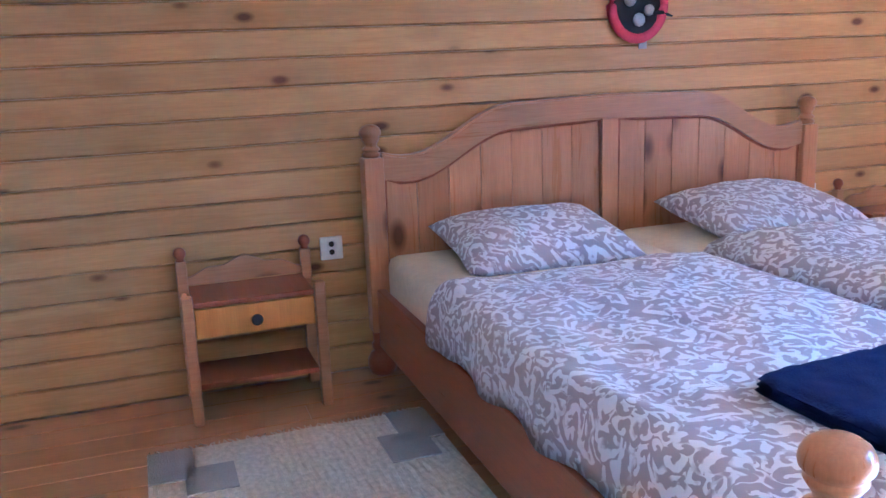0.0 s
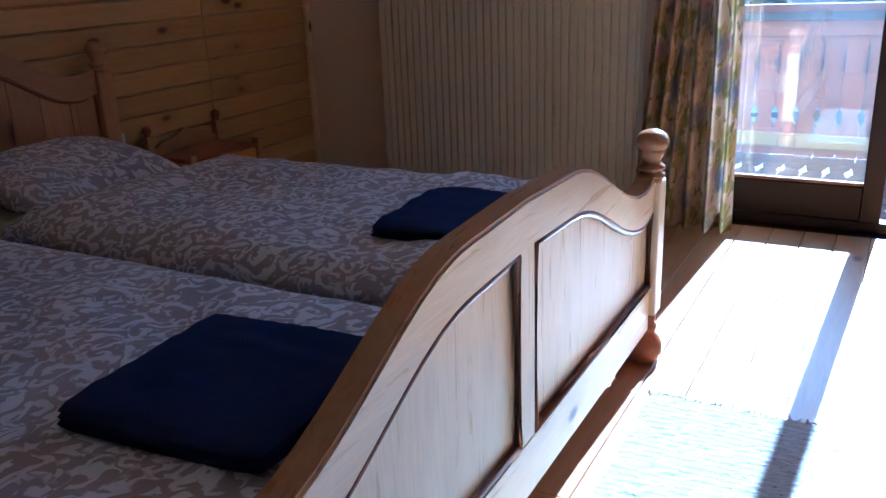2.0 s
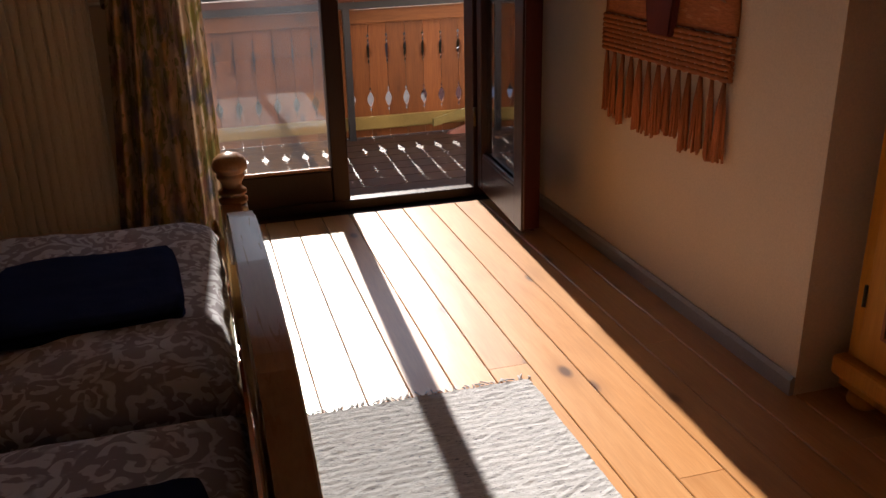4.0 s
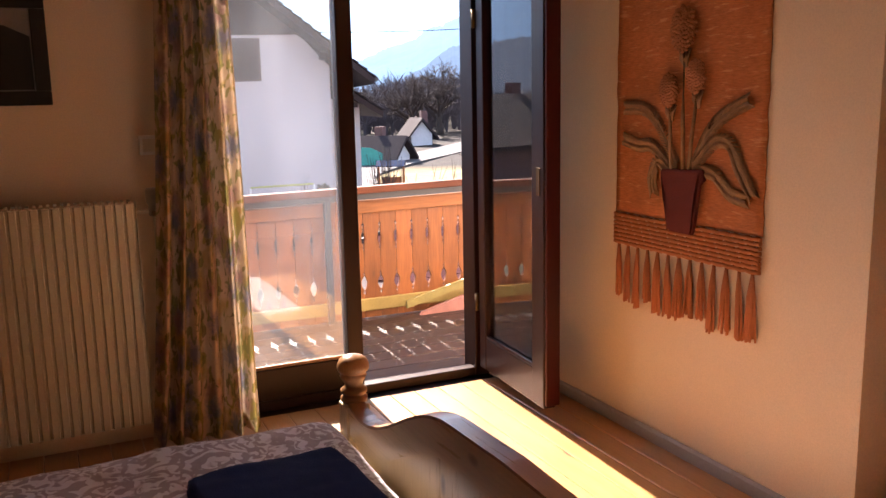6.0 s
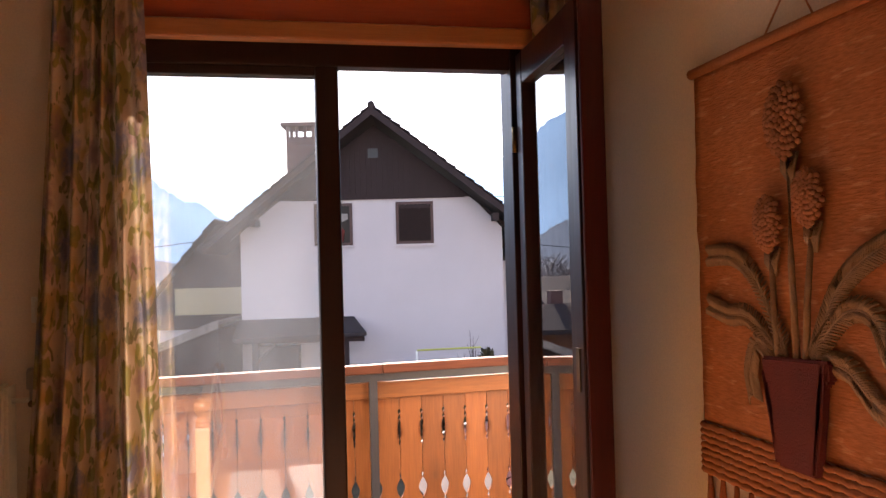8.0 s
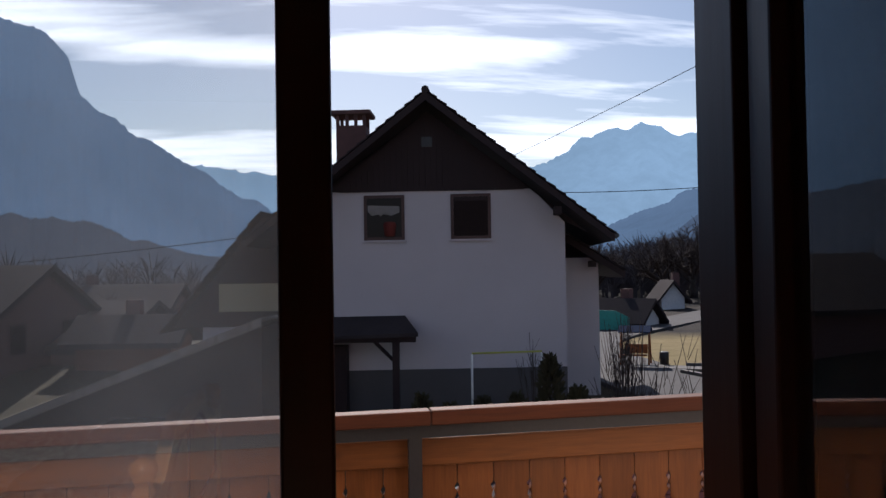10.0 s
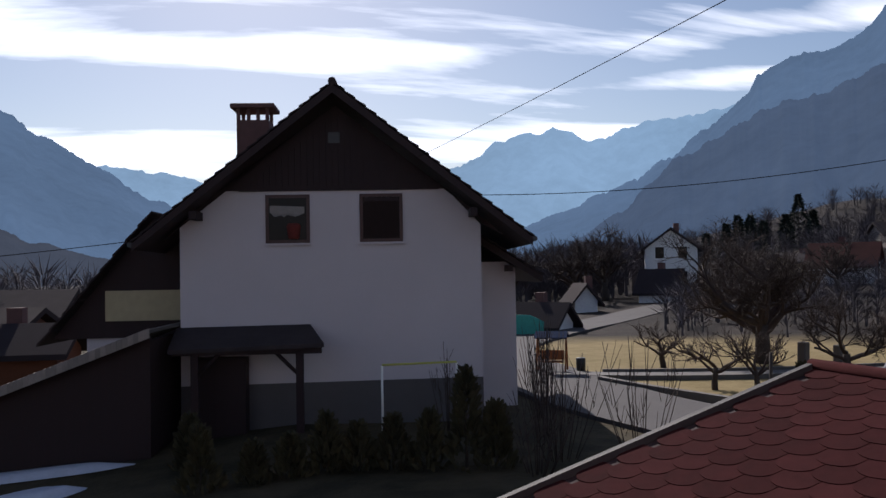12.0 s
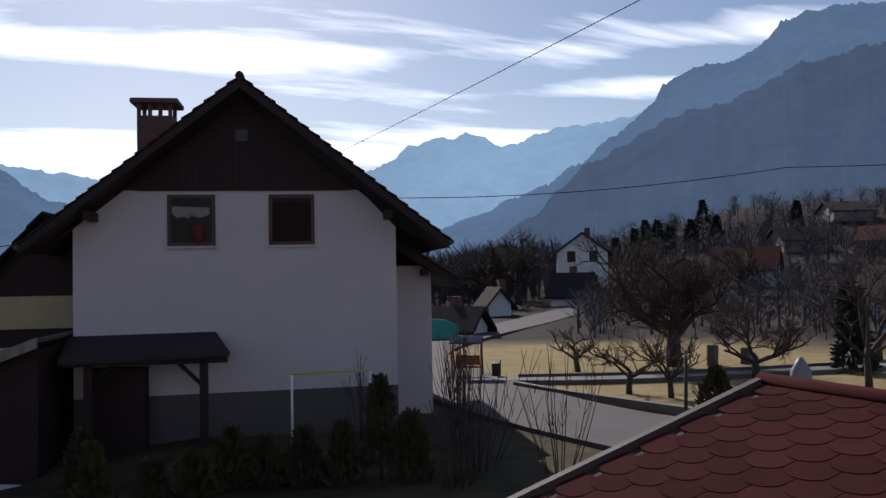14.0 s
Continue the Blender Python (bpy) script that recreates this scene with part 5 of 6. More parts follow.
def house_window(x0, x1, z0, z1, label):
    w = part("window", B(x0, x1, -0.012, -0.001, z0, z1), FAR_GLASS, nh, label)
    f = 0.085
    RB = plain("red_brown_frame", (0.055, 0.017, 0.015), 0.5, 0.15)
    for a in ((x0, x1, z1 - f, z1), (x0, x1, z0, z0 + f)):
        part("frame_rail", B(a[0], a[1], -0.035, -0.0125, a[2], a[3]), RB, w)
    for a in ((x0, x0 + f), (x1 - f, x1)):
        part("frame_side", B(a[0], a[1], -0.035, -0.0125, z0 + f, z1 - f), RB, w)
    part("sill", B(x0 - 0.05, x1 + 0.05, -0.09, -0.001, z0 - 0.055, z0 - 0.003), RENDER_WHITE, w)
    return w


wA = house_window(-1.63, -0.48, 2.17, 3.44, "brown framed window with lace and a red pot")
part("lace_curtain", slab(bmesh.new(), [(-1.52, 2.98), (-1.4, 2.86), (-1.3, 2.95), (-1.15, 2.85), (-1.0, 2.95), (-0.85, 2.86), (-0.62, 2.95), (-0.62, 3.12), (-1.52, 3.16)], 1, -0.016, -0.0125), FAR_DIM, wA, "white lace half curtain")
part("window_pot", lathe(bmesh.new(), [(0.10, 2.27), (0.15, 2.30), (0.17, 2.50), (0.19, 2.60), (0.14, 2.68)], -0.90, -0.05, 12), POT, wA, "red pot behind the pane")
wB = house_window(0.82, 1.95, 2.17, 3.44, "brown framed window with a lowered blind")
part("blind_box", B(0.93, 1.84, -0.030, -0.0125, 3.24, 3.34), GABLE, wB)
part("blind", B(0.92, 1.85, -0.022, -0.0125, 2.27, 3.24), plain("brown_blind", (0.022, 0.012, 0.011), 0.8, 0.2, spec=0.2), wB)
# right wing, set back
part("wing_wall", B(4.0, 5.22, 2.5, 8.2, -2.9, 1.62), RENDER_WHITE, nh)
for k in range(7):
    f0, f1 = k / 7, (k + 1.2) / 7
    b1 = slab(bmesh.new(), [(4.05 + 1.86 * f0, 2.42 - 1.22 * f0), (4.05 + 1.86 * f1, 2.42 - 1.22 * f1 + 0.05), (4.05 + 1.86 * f1, 2.42 - 1.22 * f1 + 0.10), (4.05 + 1.86 * f0, 2.42 - 1.22 * f0 + 0.04)], 1, 1.75, 9.0)
    part("wing_tile_course", b1, ROOF_DARK, nh)
part("wing_roof", slab(bmesh.new(), [(4.01, 2.44), (5.93, 1.18), (5.90, 1.00), (4.01, 2.20)], 1, 1.78, 9.0), GABLE, nh)
part("wing_purlin", B(4.9, 5.08, 1.85, 2.49, 1.33, 1.52), GABLE, nh)
# left wing, set back, boarded
b1 = slab(bmesh.new(), [(-3.86, 3.0), (-5.1, 3.0), (-7.9, -0.35), (-3.86, -0.35)], 1, 2.0, 2.3)
part("left_gable", b1, GABLE, nh, "dark boarded side gable")
part("left_band", B(-6.42, -3.86, 1.90, 1.995, 0.13, 0.98), BEIGE, nh, "beige panel band")
part("left_wall", B(-7.0, -3.86, 2.1, 8.0, -2.9, -0.352), RENDER_WHITE, nh)
for k in range(9):
    f0, f1 = k / 9, (k + 1.15) / 9
    b1 = slab(bmesh.new(), [(-5.0 - 3.1 * f0, 3.12 - 3.62 * f0), (-5.0 - 3.1 * f1, 3.12 - 3.62 * f1 + 0.05), (-5.0 - 3.1 * f1, 3.12 - 3.62 * f1 + 0.13), (-5.0 - 3.1 * f0, 3.12 - 3.62 * f0 + 0.06)], 1, 1.5, 9.0)
    part("left_tile_course", b1, ROOF_DARK, nh)
# chimney
part("chimney", B(-2.93, -1.98, 3.0, 3.9, 3.6, 5.96), CHIMNEY, nh, "dark chimney stack")
for x in (-2.93, -2.63, -2.35, -2.08):
    for y in ((3.0, 3.80) if x in (-2.93, -2.08) else (3.0,)):
        part("chimney_pier", B(x, x + 0.10, y, y + 0.10, 5.96, 6.30), CHIMNEY, nh)
part("chimney_cap", B(-3.10, -1.80, 2.85, 4.05, 6.30, 6.44, bev=0.03), CHIMNEY, nh)
# porch
porch = thing("porch_canopy", HP, "dark lean-to porch roof on wooden posts against the house", "porch")
b1 = bmesh.new()
q = [(-3.95, -0.03, 0.02), (-0.50, -0.03, 0.05), (-0.02, -1.45, -0.34), (-3.80, -1.45, -0.44)]
vs = [b1.verts.new(p) for p in q] + [b1.verts.new((p[0], p[1], p[2] - 0.10)) for p in q]
for f in ((0, 1, 2, 3), (7, 6, 5, 4), (0, 4, 5, 1), (1, 5, 6, 2), (2, 6, 7, 3), (3, 7, 4, 0)):
    b1.faces.new([vs[i] for i in f])
bmesh.ops.recalc_face_normals(b1, faces=b1.faces[:])
part("canopy_roof", b1, ROOF_GREY, porch)
for x in (-3.20, -0.64):
    part("canopy_post", B(x - 0.09, x + 0.09, -1.30, -1.12, -3.1, -0.50), GABLE, porch)
    part("canopy_brace", tube(bmesh.new(), [(x - 0.0, -1.21, -1.15), (x + (0.6 if x < -2 else -0.6), -1.21, -0.55)], 0.05, seg=4), GABLE, porch)
part("canopy_beam", B(-3.75, -0.10, -1.30, -1.14, -0.60, -0.46), GABLE, porch)
part("bench_wall", B(-3.4, -2.1, -0.5, -0.03, -3.1, -0.75), GABLE, porch, "dark boarded store under the canopy")
# shed
shed = thing("dark_shed", HP @ pose(0, -2.0, 0), "long dark boarded shed with sloping tiled roof", "shed")
part("front_wall", slab(bmesh.new(), [(-11.0, -4.3), (-4.05, -3.4), (-4.05, -0.06), (-11.0, -2.66)], 1, 0.0, 0.15), GABLE, shed)
part("end_wall", B(-4.2, -4.05, 0.15, 3.2, -3.4, -0.15), GABLE, shed)
part("roof", slab(bmesh.new(), [(-11.2, -2.66), (-3.95, 0.05), (-3.95, 0.13), (-11.2, -2.58)], 1, -0.35, 3.6), plain("pale_shed_tile", (0.12, 0.105, 0.095), 0.9, 0.3, 2.0), shed)
for k in range(60):
    f = k / 60
    part("roof_rib", B(-11.1 + 7.1 * f, -11.05 + 7.1 * f, -0.36, 3.6, -2.56 + 2.66 * f, -2.50 + 2.66 * f), plain("pale_tile_edge", (0.24, 0.20, 0.18), 0.85, 0.3, 2.0, rand=0.3) if k == 0 else bpy.data.materials["pale_tile_edge"], shed)

for k in range(58):
    f = (k + 0.5) / 58
    part("verge_tile", slab(bmesh.new(), [(-11.15 + 7.2 * f - 0.062, -2.585 + 2.70 * f - 0.20), (-11.15 + 7.2 * f + 0.058, -2.54 + 2.70 * f - 0.20), (-11.15 + 7.2 * f + 0.058, -2.54 + 2.70 * f + 0.03), (-11.15 + 7.2 * f - 0.062, -2.585 + 2.70 * f + 0.03)], 1, -0.40, -0.362), bpy.data.materials["pale_tile_edge"], shed)


def snow_patch(cx, cy, rx, ry, turn, seed, label):
    bm = bmesh.new()
    c = bm.verts.new((0, 0, 0.10))
    ring1, ring2 = [], []
    for i in range(36):
        a = 2 * math.pi * i / 36
        k = 1 + 0.22 * noise.noise(Vector((math.cos(a) * 1.6, math.sin(a) * 1.6, seed)))
        ring1.append(bm.verts.new((rx * 0.7 * k * math.cos(a), ry * 0.7 * k * math.sin(a), 0.09)))
        ring2.append(bm.verts.new((rx * k * math.cos(a), ry * k * math.sin(a), -0.04)))
    for i in range(36):
        j = (i + 1) % 36
        bm.faces.new((c, ring1[i], ring1[j]))
        bm.faces.new((ring1[i], ring2[i], ring2[j], ring1[j]))
    return solid("snow_patch", smooth(bm), SNOW, label, "snow", m=pose(cx, cy, land(cx, cy) + 0.06, 0, -5.7, 0) @ pose(0, 0, 0, 0, 0, turn))


snow_patch(-0.7, 21.7, 2.7, 0.40, -13.5, 1, "thin bank of old snow along the dark shed")
snow_patch(-0.3, 19.4, 1.1, 0.6, 8, 4, "patch of old snow on the garden ground")
# goal frame
goal = thing("garden_goal", pose(7.3, 19.9, GZ, 0, 0, -13), "pale tube frame of a small goal in the garden", "goal")
part("upright", tube(bmesh.new(), [(0, 0, 0), (0, 0, 1.78)], 0.028), WHITE_PLASTIC, goal)
part("upright", tube(bmesh.new(), [(1.75, 0, 0), (1.75, 0, 1.82)], 0.028), WHITE_PLASTIC, goal)
part("crossbar", tube(bmesh.new(), [(0, 0, 1.80), (1.75, 0, 1.84)], 0.028), plain("yellow_tape", (0.50, 0.48, 0.10), 0.5, 0.1), goal, "yellow crossbar")


# ---- trees and shrubs ----
def limb(bm, p, d, length, r, depth, rnd, spread, fine):
    n = 5
    pts = [p]
    for i in range(n):
        d = (d + Vector((rnd.uniform(-1, 1), rnd.uniform(-1, 1), rnd.uniform(-0.7, 0.9))) * 0.22 * spread).normalized()
        pts.append(pts[-1] + d * length / n)
    tube(bm, pts, r, r * 0.55, 6 if r > 0.04 else 4)
    if depth <= 0:
        return
    for k in range(rnd.randint(fine, fine + 2)):
        i = rnd.randint(2, n)
        nd = (d + Vector((rnd.uniform(-1, 1), rnd.uniform(-1, 1), rnd.uniform(-0.5, 0.8))) * 1.1 * spread).normalized()
        limb(bm, pts[i], nd, length * rnd.uniform(0.52, 0.78), max(0.008, r * 0.52), depth - 1, rnd, spread, fine)


def bare_tree(x, y, h, r, label, seed, spread=1.0, depth=4, fine=2, z=None, first=5, width=1.0):
    rnd = random.Random(seed)
    z = land(x, y) if z is None else z
    t = thing("bare_tree", pose(x, y, z), label, "tree", "bare garden trees")
    th = h * 0.30
    pts = [(0, 0, -0.1)]
    lean_ = Vector((rnd.uniform(-.12, .12), rnd.uniform(-.12, .12), 1))
    for i in range(4):
        pts.append(tuple(Vector((lean_.x * th * (i + 1) / 4 + rnd.uniform(-.04, .04) * h * 0.2, lean_.y * th * (i + 1) / 4, th * (i + 1) / 4))))
    part("trunk", tube(bmesh.new(), pts, r, r * 0.75, 9), BARK, t)
    bm = bmesh.new()
    for k in range(first):
        a = 2 * math.pi * k / first + rnd.uniform(-.4, .4)
        d = Vector((math.cos(a) * width, math.sin(a) * width, rnd.uniform(0.5, 1.3))).normalized()
        limb(bm, Vector(pts[-1 if k % 2 else -2]), d, h * rnd.uniform(0.30, 0.42), r * 0.5, depth, rnd, spread, fine)
    part("crown", bm, TWIG, t)
    return t


bare_tree(20.9, 30.5, 2.2, 0.13, "low spreading bare fruit tree on the meadow", 1, 1.2, 3, 3, width=2.2)
bare_tree(19.3, 24.6, 2.4, 0.11, "bare pruned fruit tree beside the lane", 2, 1.0, 3, 3, width=1.4)
bare_tree(19.9, 23.2, 2.5, 0.10, "bare pruned fruit tree with forked crown", 3, 1.0, 3, 3, width=1.3)
bare_tree(25.3, 30.2, 5.2, 0.34, "broad old bare tree with dense crown", 4, 1.15, 5, 3, first=7, width=1.2)
bare_tree(24.4, 24.5, 3.2, 0.15, "bare fruit tree by the path", 5, 1.1, 4, 3, width=1.7)
bare_tree(26.2, 21.4, 4.6, 0.13, "slender bare tree by the path", 6, 0.9, 4, 2, width=0.8)
bare_tree(33.0, 27.0, 4.0, 0.18, "bare tree at the meadow's edge", 7, 1.0, 4, 2)
bare_tree(40.0, 80.0, 7.0, 0.45, "tall bare roadside tree", 11, 1.0, 4, 3, first=6)
bare_tree(44.5, 82.0, 7.5, 0.45, "tall bare roadside tree", 12, 0.9, 4, 3, first=6, width=0.7)
bare_tree(34.5, 84.0, 6.5, 0.4, "tall bare roadside tree", 13, 0.9, 4, 3, first=6, width=0.7)
bare_tree(30.5, 86.0, 5.5, 0.35, "tall bare roadside tree", 14, 0.9, 4, 3, first=6, width=0.7)
bare_tree(52.0, 70.0, 5.0, 0.35, "bare tree behind the meadow", 15, 1.0, 4, 3, first=6)
bare_tree(60.0, 66.0, 5.0, 0.35, "bare tree behind the meadow", 16, 1.0, 4, 3, first=6)


def shoots(x, y, h, n, spread, label, seed):
    rnd = random.Random(seed)
    t = thing("bare_shrub", pose(x, y, GZ), label, "shrub", "bare shrubs")
    for i in range(n):
        a = rnd.uniform(0, 6.3)
        rr = rnd.uniform(0.1, spread)
        hh = h * rnd.uniform(0.55, 1.0)
        bm = tube(bmesh.new(), [(0.3 * rr * math.cos(a), 0.3 * rr * math.sin(a), 0), (0.6 * rr * math.cos(a), 0.6 * rr * math.sin(a), hh * 0.4), (rr * math.cos(a), rr * math.sin(a), hh)], 0.013, 0.006, 5)
        for k in range(4):
            s = rnd.uniform(0.35, 0.8)
            b = Vector((rr * s * math.cos(a), rr * s * math.sin(a), hh * s))
            tube(bm, [b, b + Vector((rnd.uniform(-.2, .2), rnd.uniform(-.2, .2), hh * 0.22))], 0.007, 0.004, 4)
        part("stem", bm, TWIG, t)
    return t


shoots(11.0, 19.0, 3.0, 15, 1.5, "upright bare shoots of a cut shrub", 1)
shoots(10.3, 16.6, 3.0, 16, 1.2, "upright bare shoots of a cut shrub", 2)
shoots(11.9, 21.4, 2.7, 12, 0.8, "upright bare shoots beside the house corner", 3)
shoots(11.6, 15.6, 2.7, 12, 1.2, "thin bare shoots of a garden shrub", 4)
shoots(9.4, 15.6, 1.8, 18, 0.9, "low tangle of bare garden twigs", 5)
shoots(9.1, 20.6, 2.3, 7, 0.5, "few bare shoots before the white wall", 6)


def evergreen(name, x, y, h, r, label, seed, material, n=900, leafs=0.10, z=None, group="evergreen shrubs"):
    rnd = random.Random(seed)
    z = land(x, y) if z is None else z
    t = thing(name, pose(x, y, z), label, "shrub" if h < 3 else "tree", group)
    part("trunk", tube(bmesh.new(), [(0, 0, -0.1), (0, 0, h * 0.9)], 0.04 * h / 2, 0.01, 6), BARK, t)
    bm = bmesh.new()
    for i in range(n):
        s = rnd.random() ** 0.8
        zz = h * s
        rr = r * (1 - s) ** 0.75 * (0.55 + 0.5 * rnd.random()) * (1 + 0.25 * math.sin(7 * s + seed))
        a = rnd.uniform(0, 6.3)
        c = Vector((rr * math.cos(a), rr * math.sin(a), zz))
        d = Vector((math.cos(a) * 0.5, math.sin(a) * 0.5, rnd.uniform(0.3, 1.2) if h < 3 else rnd.uniform(-0.5, 0.3))).normalized()
        u = d.cross(Vector((rnd.uniform(-1, 1), rnd.uniform(-1, 1), rnd.uniform(-1, 1)))).normalized() * leafs * rnd.uniform(0.25, 0.5)
        l = leafs * rnd.uniform(0.8, 1.7)
        vs = [bm.verts.new(p) for p in (c - u, c + u, c + u * 0.5 + d * l, c + d * l * 1.25, c - u * 0.5 + d * l)]
        bm.faces.new(vs)
    part("crown", bm, material, t)
    return t


rnd = random.Random(21)
for i, (x, y, h, r) in enumerate(((3.2, 17.6, 1.15, 0.36), (4.2, 17.4, 0.70, 0.34), (4.9, 17.3, 0.75, 0.36), (5.6, 17.2, 1.05, 0.38), (6.2, 17.1, 0.85, 0.4), (6.9, 17.0, 0.95, 0.42), (7.6, 16.8, 1.05, 0.40), (8.30, 16.6, 1.90, 0.46), (8.9, 16.5, 1.2, 0.44), (3.0, 19.5, 1.1, 0.4))):
    evergreen("thuja", x, y, h, r, "dark green thuja shrub of the garden hedge", i + 1, THUJA, 620, 0.12)
evergreen("evergreen_bush", 20.0, 21.2, 1.0, 0.5, "rounded evergreen bush by the path", 31, THUJA, 500, 0.16)
for i, (az, r, h) in enumerate(((35.4, 150, 10), (36.1, 150, 12), (36.8, 155, 11), (37.6, 150, 9), (38.9, 150, 10), (39.6, 152, 15), (40.4, 155, 9), (34.2, 150, 8), (45.0, 170, 9))):
    x, y = r * math.sin(radians(az)), r * math.cos(radians(az))
    evergreen("fir_tree", x, y, h * 0.55, h * 0.13, "dark fir tree on the far slope", 50 + i, FIR, 800, 0.36, group="firs")
evergreen("fir_tree", 29.8, 25.3, 3.3, 0.55, "narrow dark conifer at the meadow's edge", 71, FIR, 700, 0.26, group="firs")


def woods(az0, az1, r0, r1, h0, h1, n, seed, label, wide=0.34, twigs=46):
    """Far bare woodland: leafless crowns of many fine twigs over thin stems, as one mass."""
    rnd = random.Random(seed)
    vs, fs = [], []

    def spike(a, b, r):
        k = len(vs)
        vs.extend(((a.x - r, a.y, a.z), (a.x + r * 0.5, a.y - r * 0.87, a.z), (a.x + r * 0.5, a.y + r * 0.87, a.z), (b.x, b.y, b.z)))
        fs.extend(((k, k + 1, k + 3), (k + 1, k + 2, k + 3), (k + 2, k, k + 3)))

    for i in range(n):
        az, r = radians(rnd.uniform(az0, az1)), rnd.uniform(r0, r1)
        x, y = r * math.sin(az), r * math.cos(az)
        z, h = land(x, y), rnd.uniform(h0, h1)
        base = Vector((x, y, z - 0.3))
        spike(base, base + Vector((rnd.uniform(-.06, .06) * h, 0, h * 0.95)), 0.035 * h)
        for k in range(twigs):
            s = rnd.uniform(0.22, 0.78)
            a = rnd.uniform(0, 6.3)
            out = wide * h * math.sqrt(max(0.05, 1 - ((s - 0.55) / 0.5) ** 2)) * rnd.uniform(0.25, 1.0)
            p = Vector((x + 0.35 * out * math.cos(a), y + 0.35 * out * math.sin(a), z + h * s))
            spike(p, p + Vector((math.cos(a) * out, math.sin(a) * out, h * rnd.uniform(0.08, 0.30))), 0.012 * h)
    me = bpy.data.meshes.new("woodland")
    me.from_pydata(vs, [], fs)
    me.materials.append(HAZED_TWIG)
    return tagged(new("woodland", me), label, "woodland", kind="stuff")


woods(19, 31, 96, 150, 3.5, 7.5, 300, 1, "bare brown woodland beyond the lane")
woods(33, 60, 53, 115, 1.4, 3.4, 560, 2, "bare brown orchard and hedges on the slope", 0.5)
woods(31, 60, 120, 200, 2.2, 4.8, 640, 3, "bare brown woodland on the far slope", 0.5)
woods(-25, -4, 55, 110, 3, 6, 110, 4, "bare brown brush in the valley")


# ---- far houses ----
def cottage(x, y, w, d, h, rh, turn, wallm, roofm, label, z=None, floors=2):
    z = (land(x, y) if z is None else z) - 0.3
    t = thing("far_house", pose(x, y, z, 0, 0, turn), label, "house", "houses of the village")
    part("wall", slab(bmesh.new(), [(-w / 2, 0), (w / 2, 0), (w / 2, h), (0, h + rh), (-w / 2, h)], 1, -d / 2, d / 2), wallm, t)
    for s in (-1, 1):
        o = 0.5
        k = rh / (w / 2)
        part("roof", slab(bmesh.new(), [(0, h + rh + 0.04), (s * (w / 2 + o), h - o * k + 0.04), (s * (w / 2 + o), h - o * k + 0.26), (0, h + rh + 0.30)], 1, -d / 2 - o, d / 2 + o), roofm, t)
    for fl in range(floors):
        for i in (-1, 1):
            zz = 1.0 + fl * 2.6
            if zz + 1.2 < h + rh * 0.5:
                part("window", B(i * w * 0.22 - 0.45, i * w * 0.22 + 0.45, -d / 2 - 0.04, -d / 2 - 0.001, zz, zz + 1.2), FAR_GLASS, t)
    part("chimney", B(0.5, 1.1, 0, 0.6, h + rh * 0.5, h + rh + 0.9), CHIMNEY, t)
    return t


def polar(az, r):
    return r * math.sin(radians(az)), r * math.cos(radians(az))


cottage(*polar(32.4, 100), 5.4, 7.5, 4.6, 2.0, -28, FAR_WHITE, FAR_ROOF, "tall white house with dark roof on the slope", z=-0.9, floors=2)
cottage(*polar(32.1, 88), 2.8, 3.6, 1.6, 1.7, 38, FAR_WHITE, FAR_ROOF, "small white house with steep dark roof", z=-2.0, floors=1)
cottage(*polar(25.3, 58), 2.7, 3.4, 0.8, 1.1, 40, FAR_WHITE, FAR_ROOF, "low house with dark roof beside the lane", floors=0)
cottage(*polar(27.2, 78), 2.0, 3.6, 1.3, 1.2, -10, FAR_WHITE, FAR_ROOF, "white gabled house beyond the lane", floors=1)
cottage(*polar(21.9, 66), 2.4, 4, 1.9, 1.2, -25, FAR_WHITE, FAR_RED, "white gabled house half hidden behind the corner", floors=1)
cottage(*polar(40.5, 112), 5, 8.5, 1.5, 0.8, 92, BEIGE, FAR_ROOF, "long low building with pale wall on the slope", floors=0)
cottage(*polar(42.5, 100), 5.0, 6, 2.0, 2.0, 40, FAR_WHITE, FAR_RED, "house with red-brown roof on the slope", floors=1)
cottage(*polar(45.0, 140), 6, 6, 1.8, 1.7, 70, FAR_DIM, FAR_ROOF, "village house with dark roof on the slope", floors=1)
cottage(*polar(50.0, 135), 6, 6, 2.0, 1.7, 30, FAR_DIM, FAR_RED, "village house with brown roof on the slope", floors=1)
cottage(*polar(47.6, 178), 8, 7, 1.9, 1.7, 65, FAR_DIM, FAR_ROOF, "village house high on the slope", floors=1)
cottage(*polar(51.5, 180), 8, 7, 1.9, 1.7, 50, FAR_DIM, FAR_ROOF, "village house high on the slope", floors=1)
cottage(*polar(52.5, 62), 5, 6, 2.4, 1.6, 20, FAR_WHITE, FAR_ROOF, "pale house at the edge of the meadow", floors=1)
cottage(*polar(-10.5, 44), 8, 9, 1.0, 1.7, 72, CHIMNEY, ROOF_GREY, "old farmhouse with grey tiled roof", floors=1)
cottage(*polar(-9.5, 58), 8, 11, 1.4, 1.9, 80, CHIMNEY, ROOF_GREY, "farm building with grey tiled roof", floors=1)
cottage(*polar(-17.0, 42), 8, 10, 2.2, 2.2, 70, CHIMNEY, ROOF_DARK, "farmhouse with dark roof", floors=1)
cottage(*polar(-5.6, 38), 3.0, 4, 1.4, 0.8, 80, plain("orange_boards", (0.14, 0.045, 0.02), 0.9, 0.2), FAR_ROOF, "small orange shed beside the farm", floors=0)
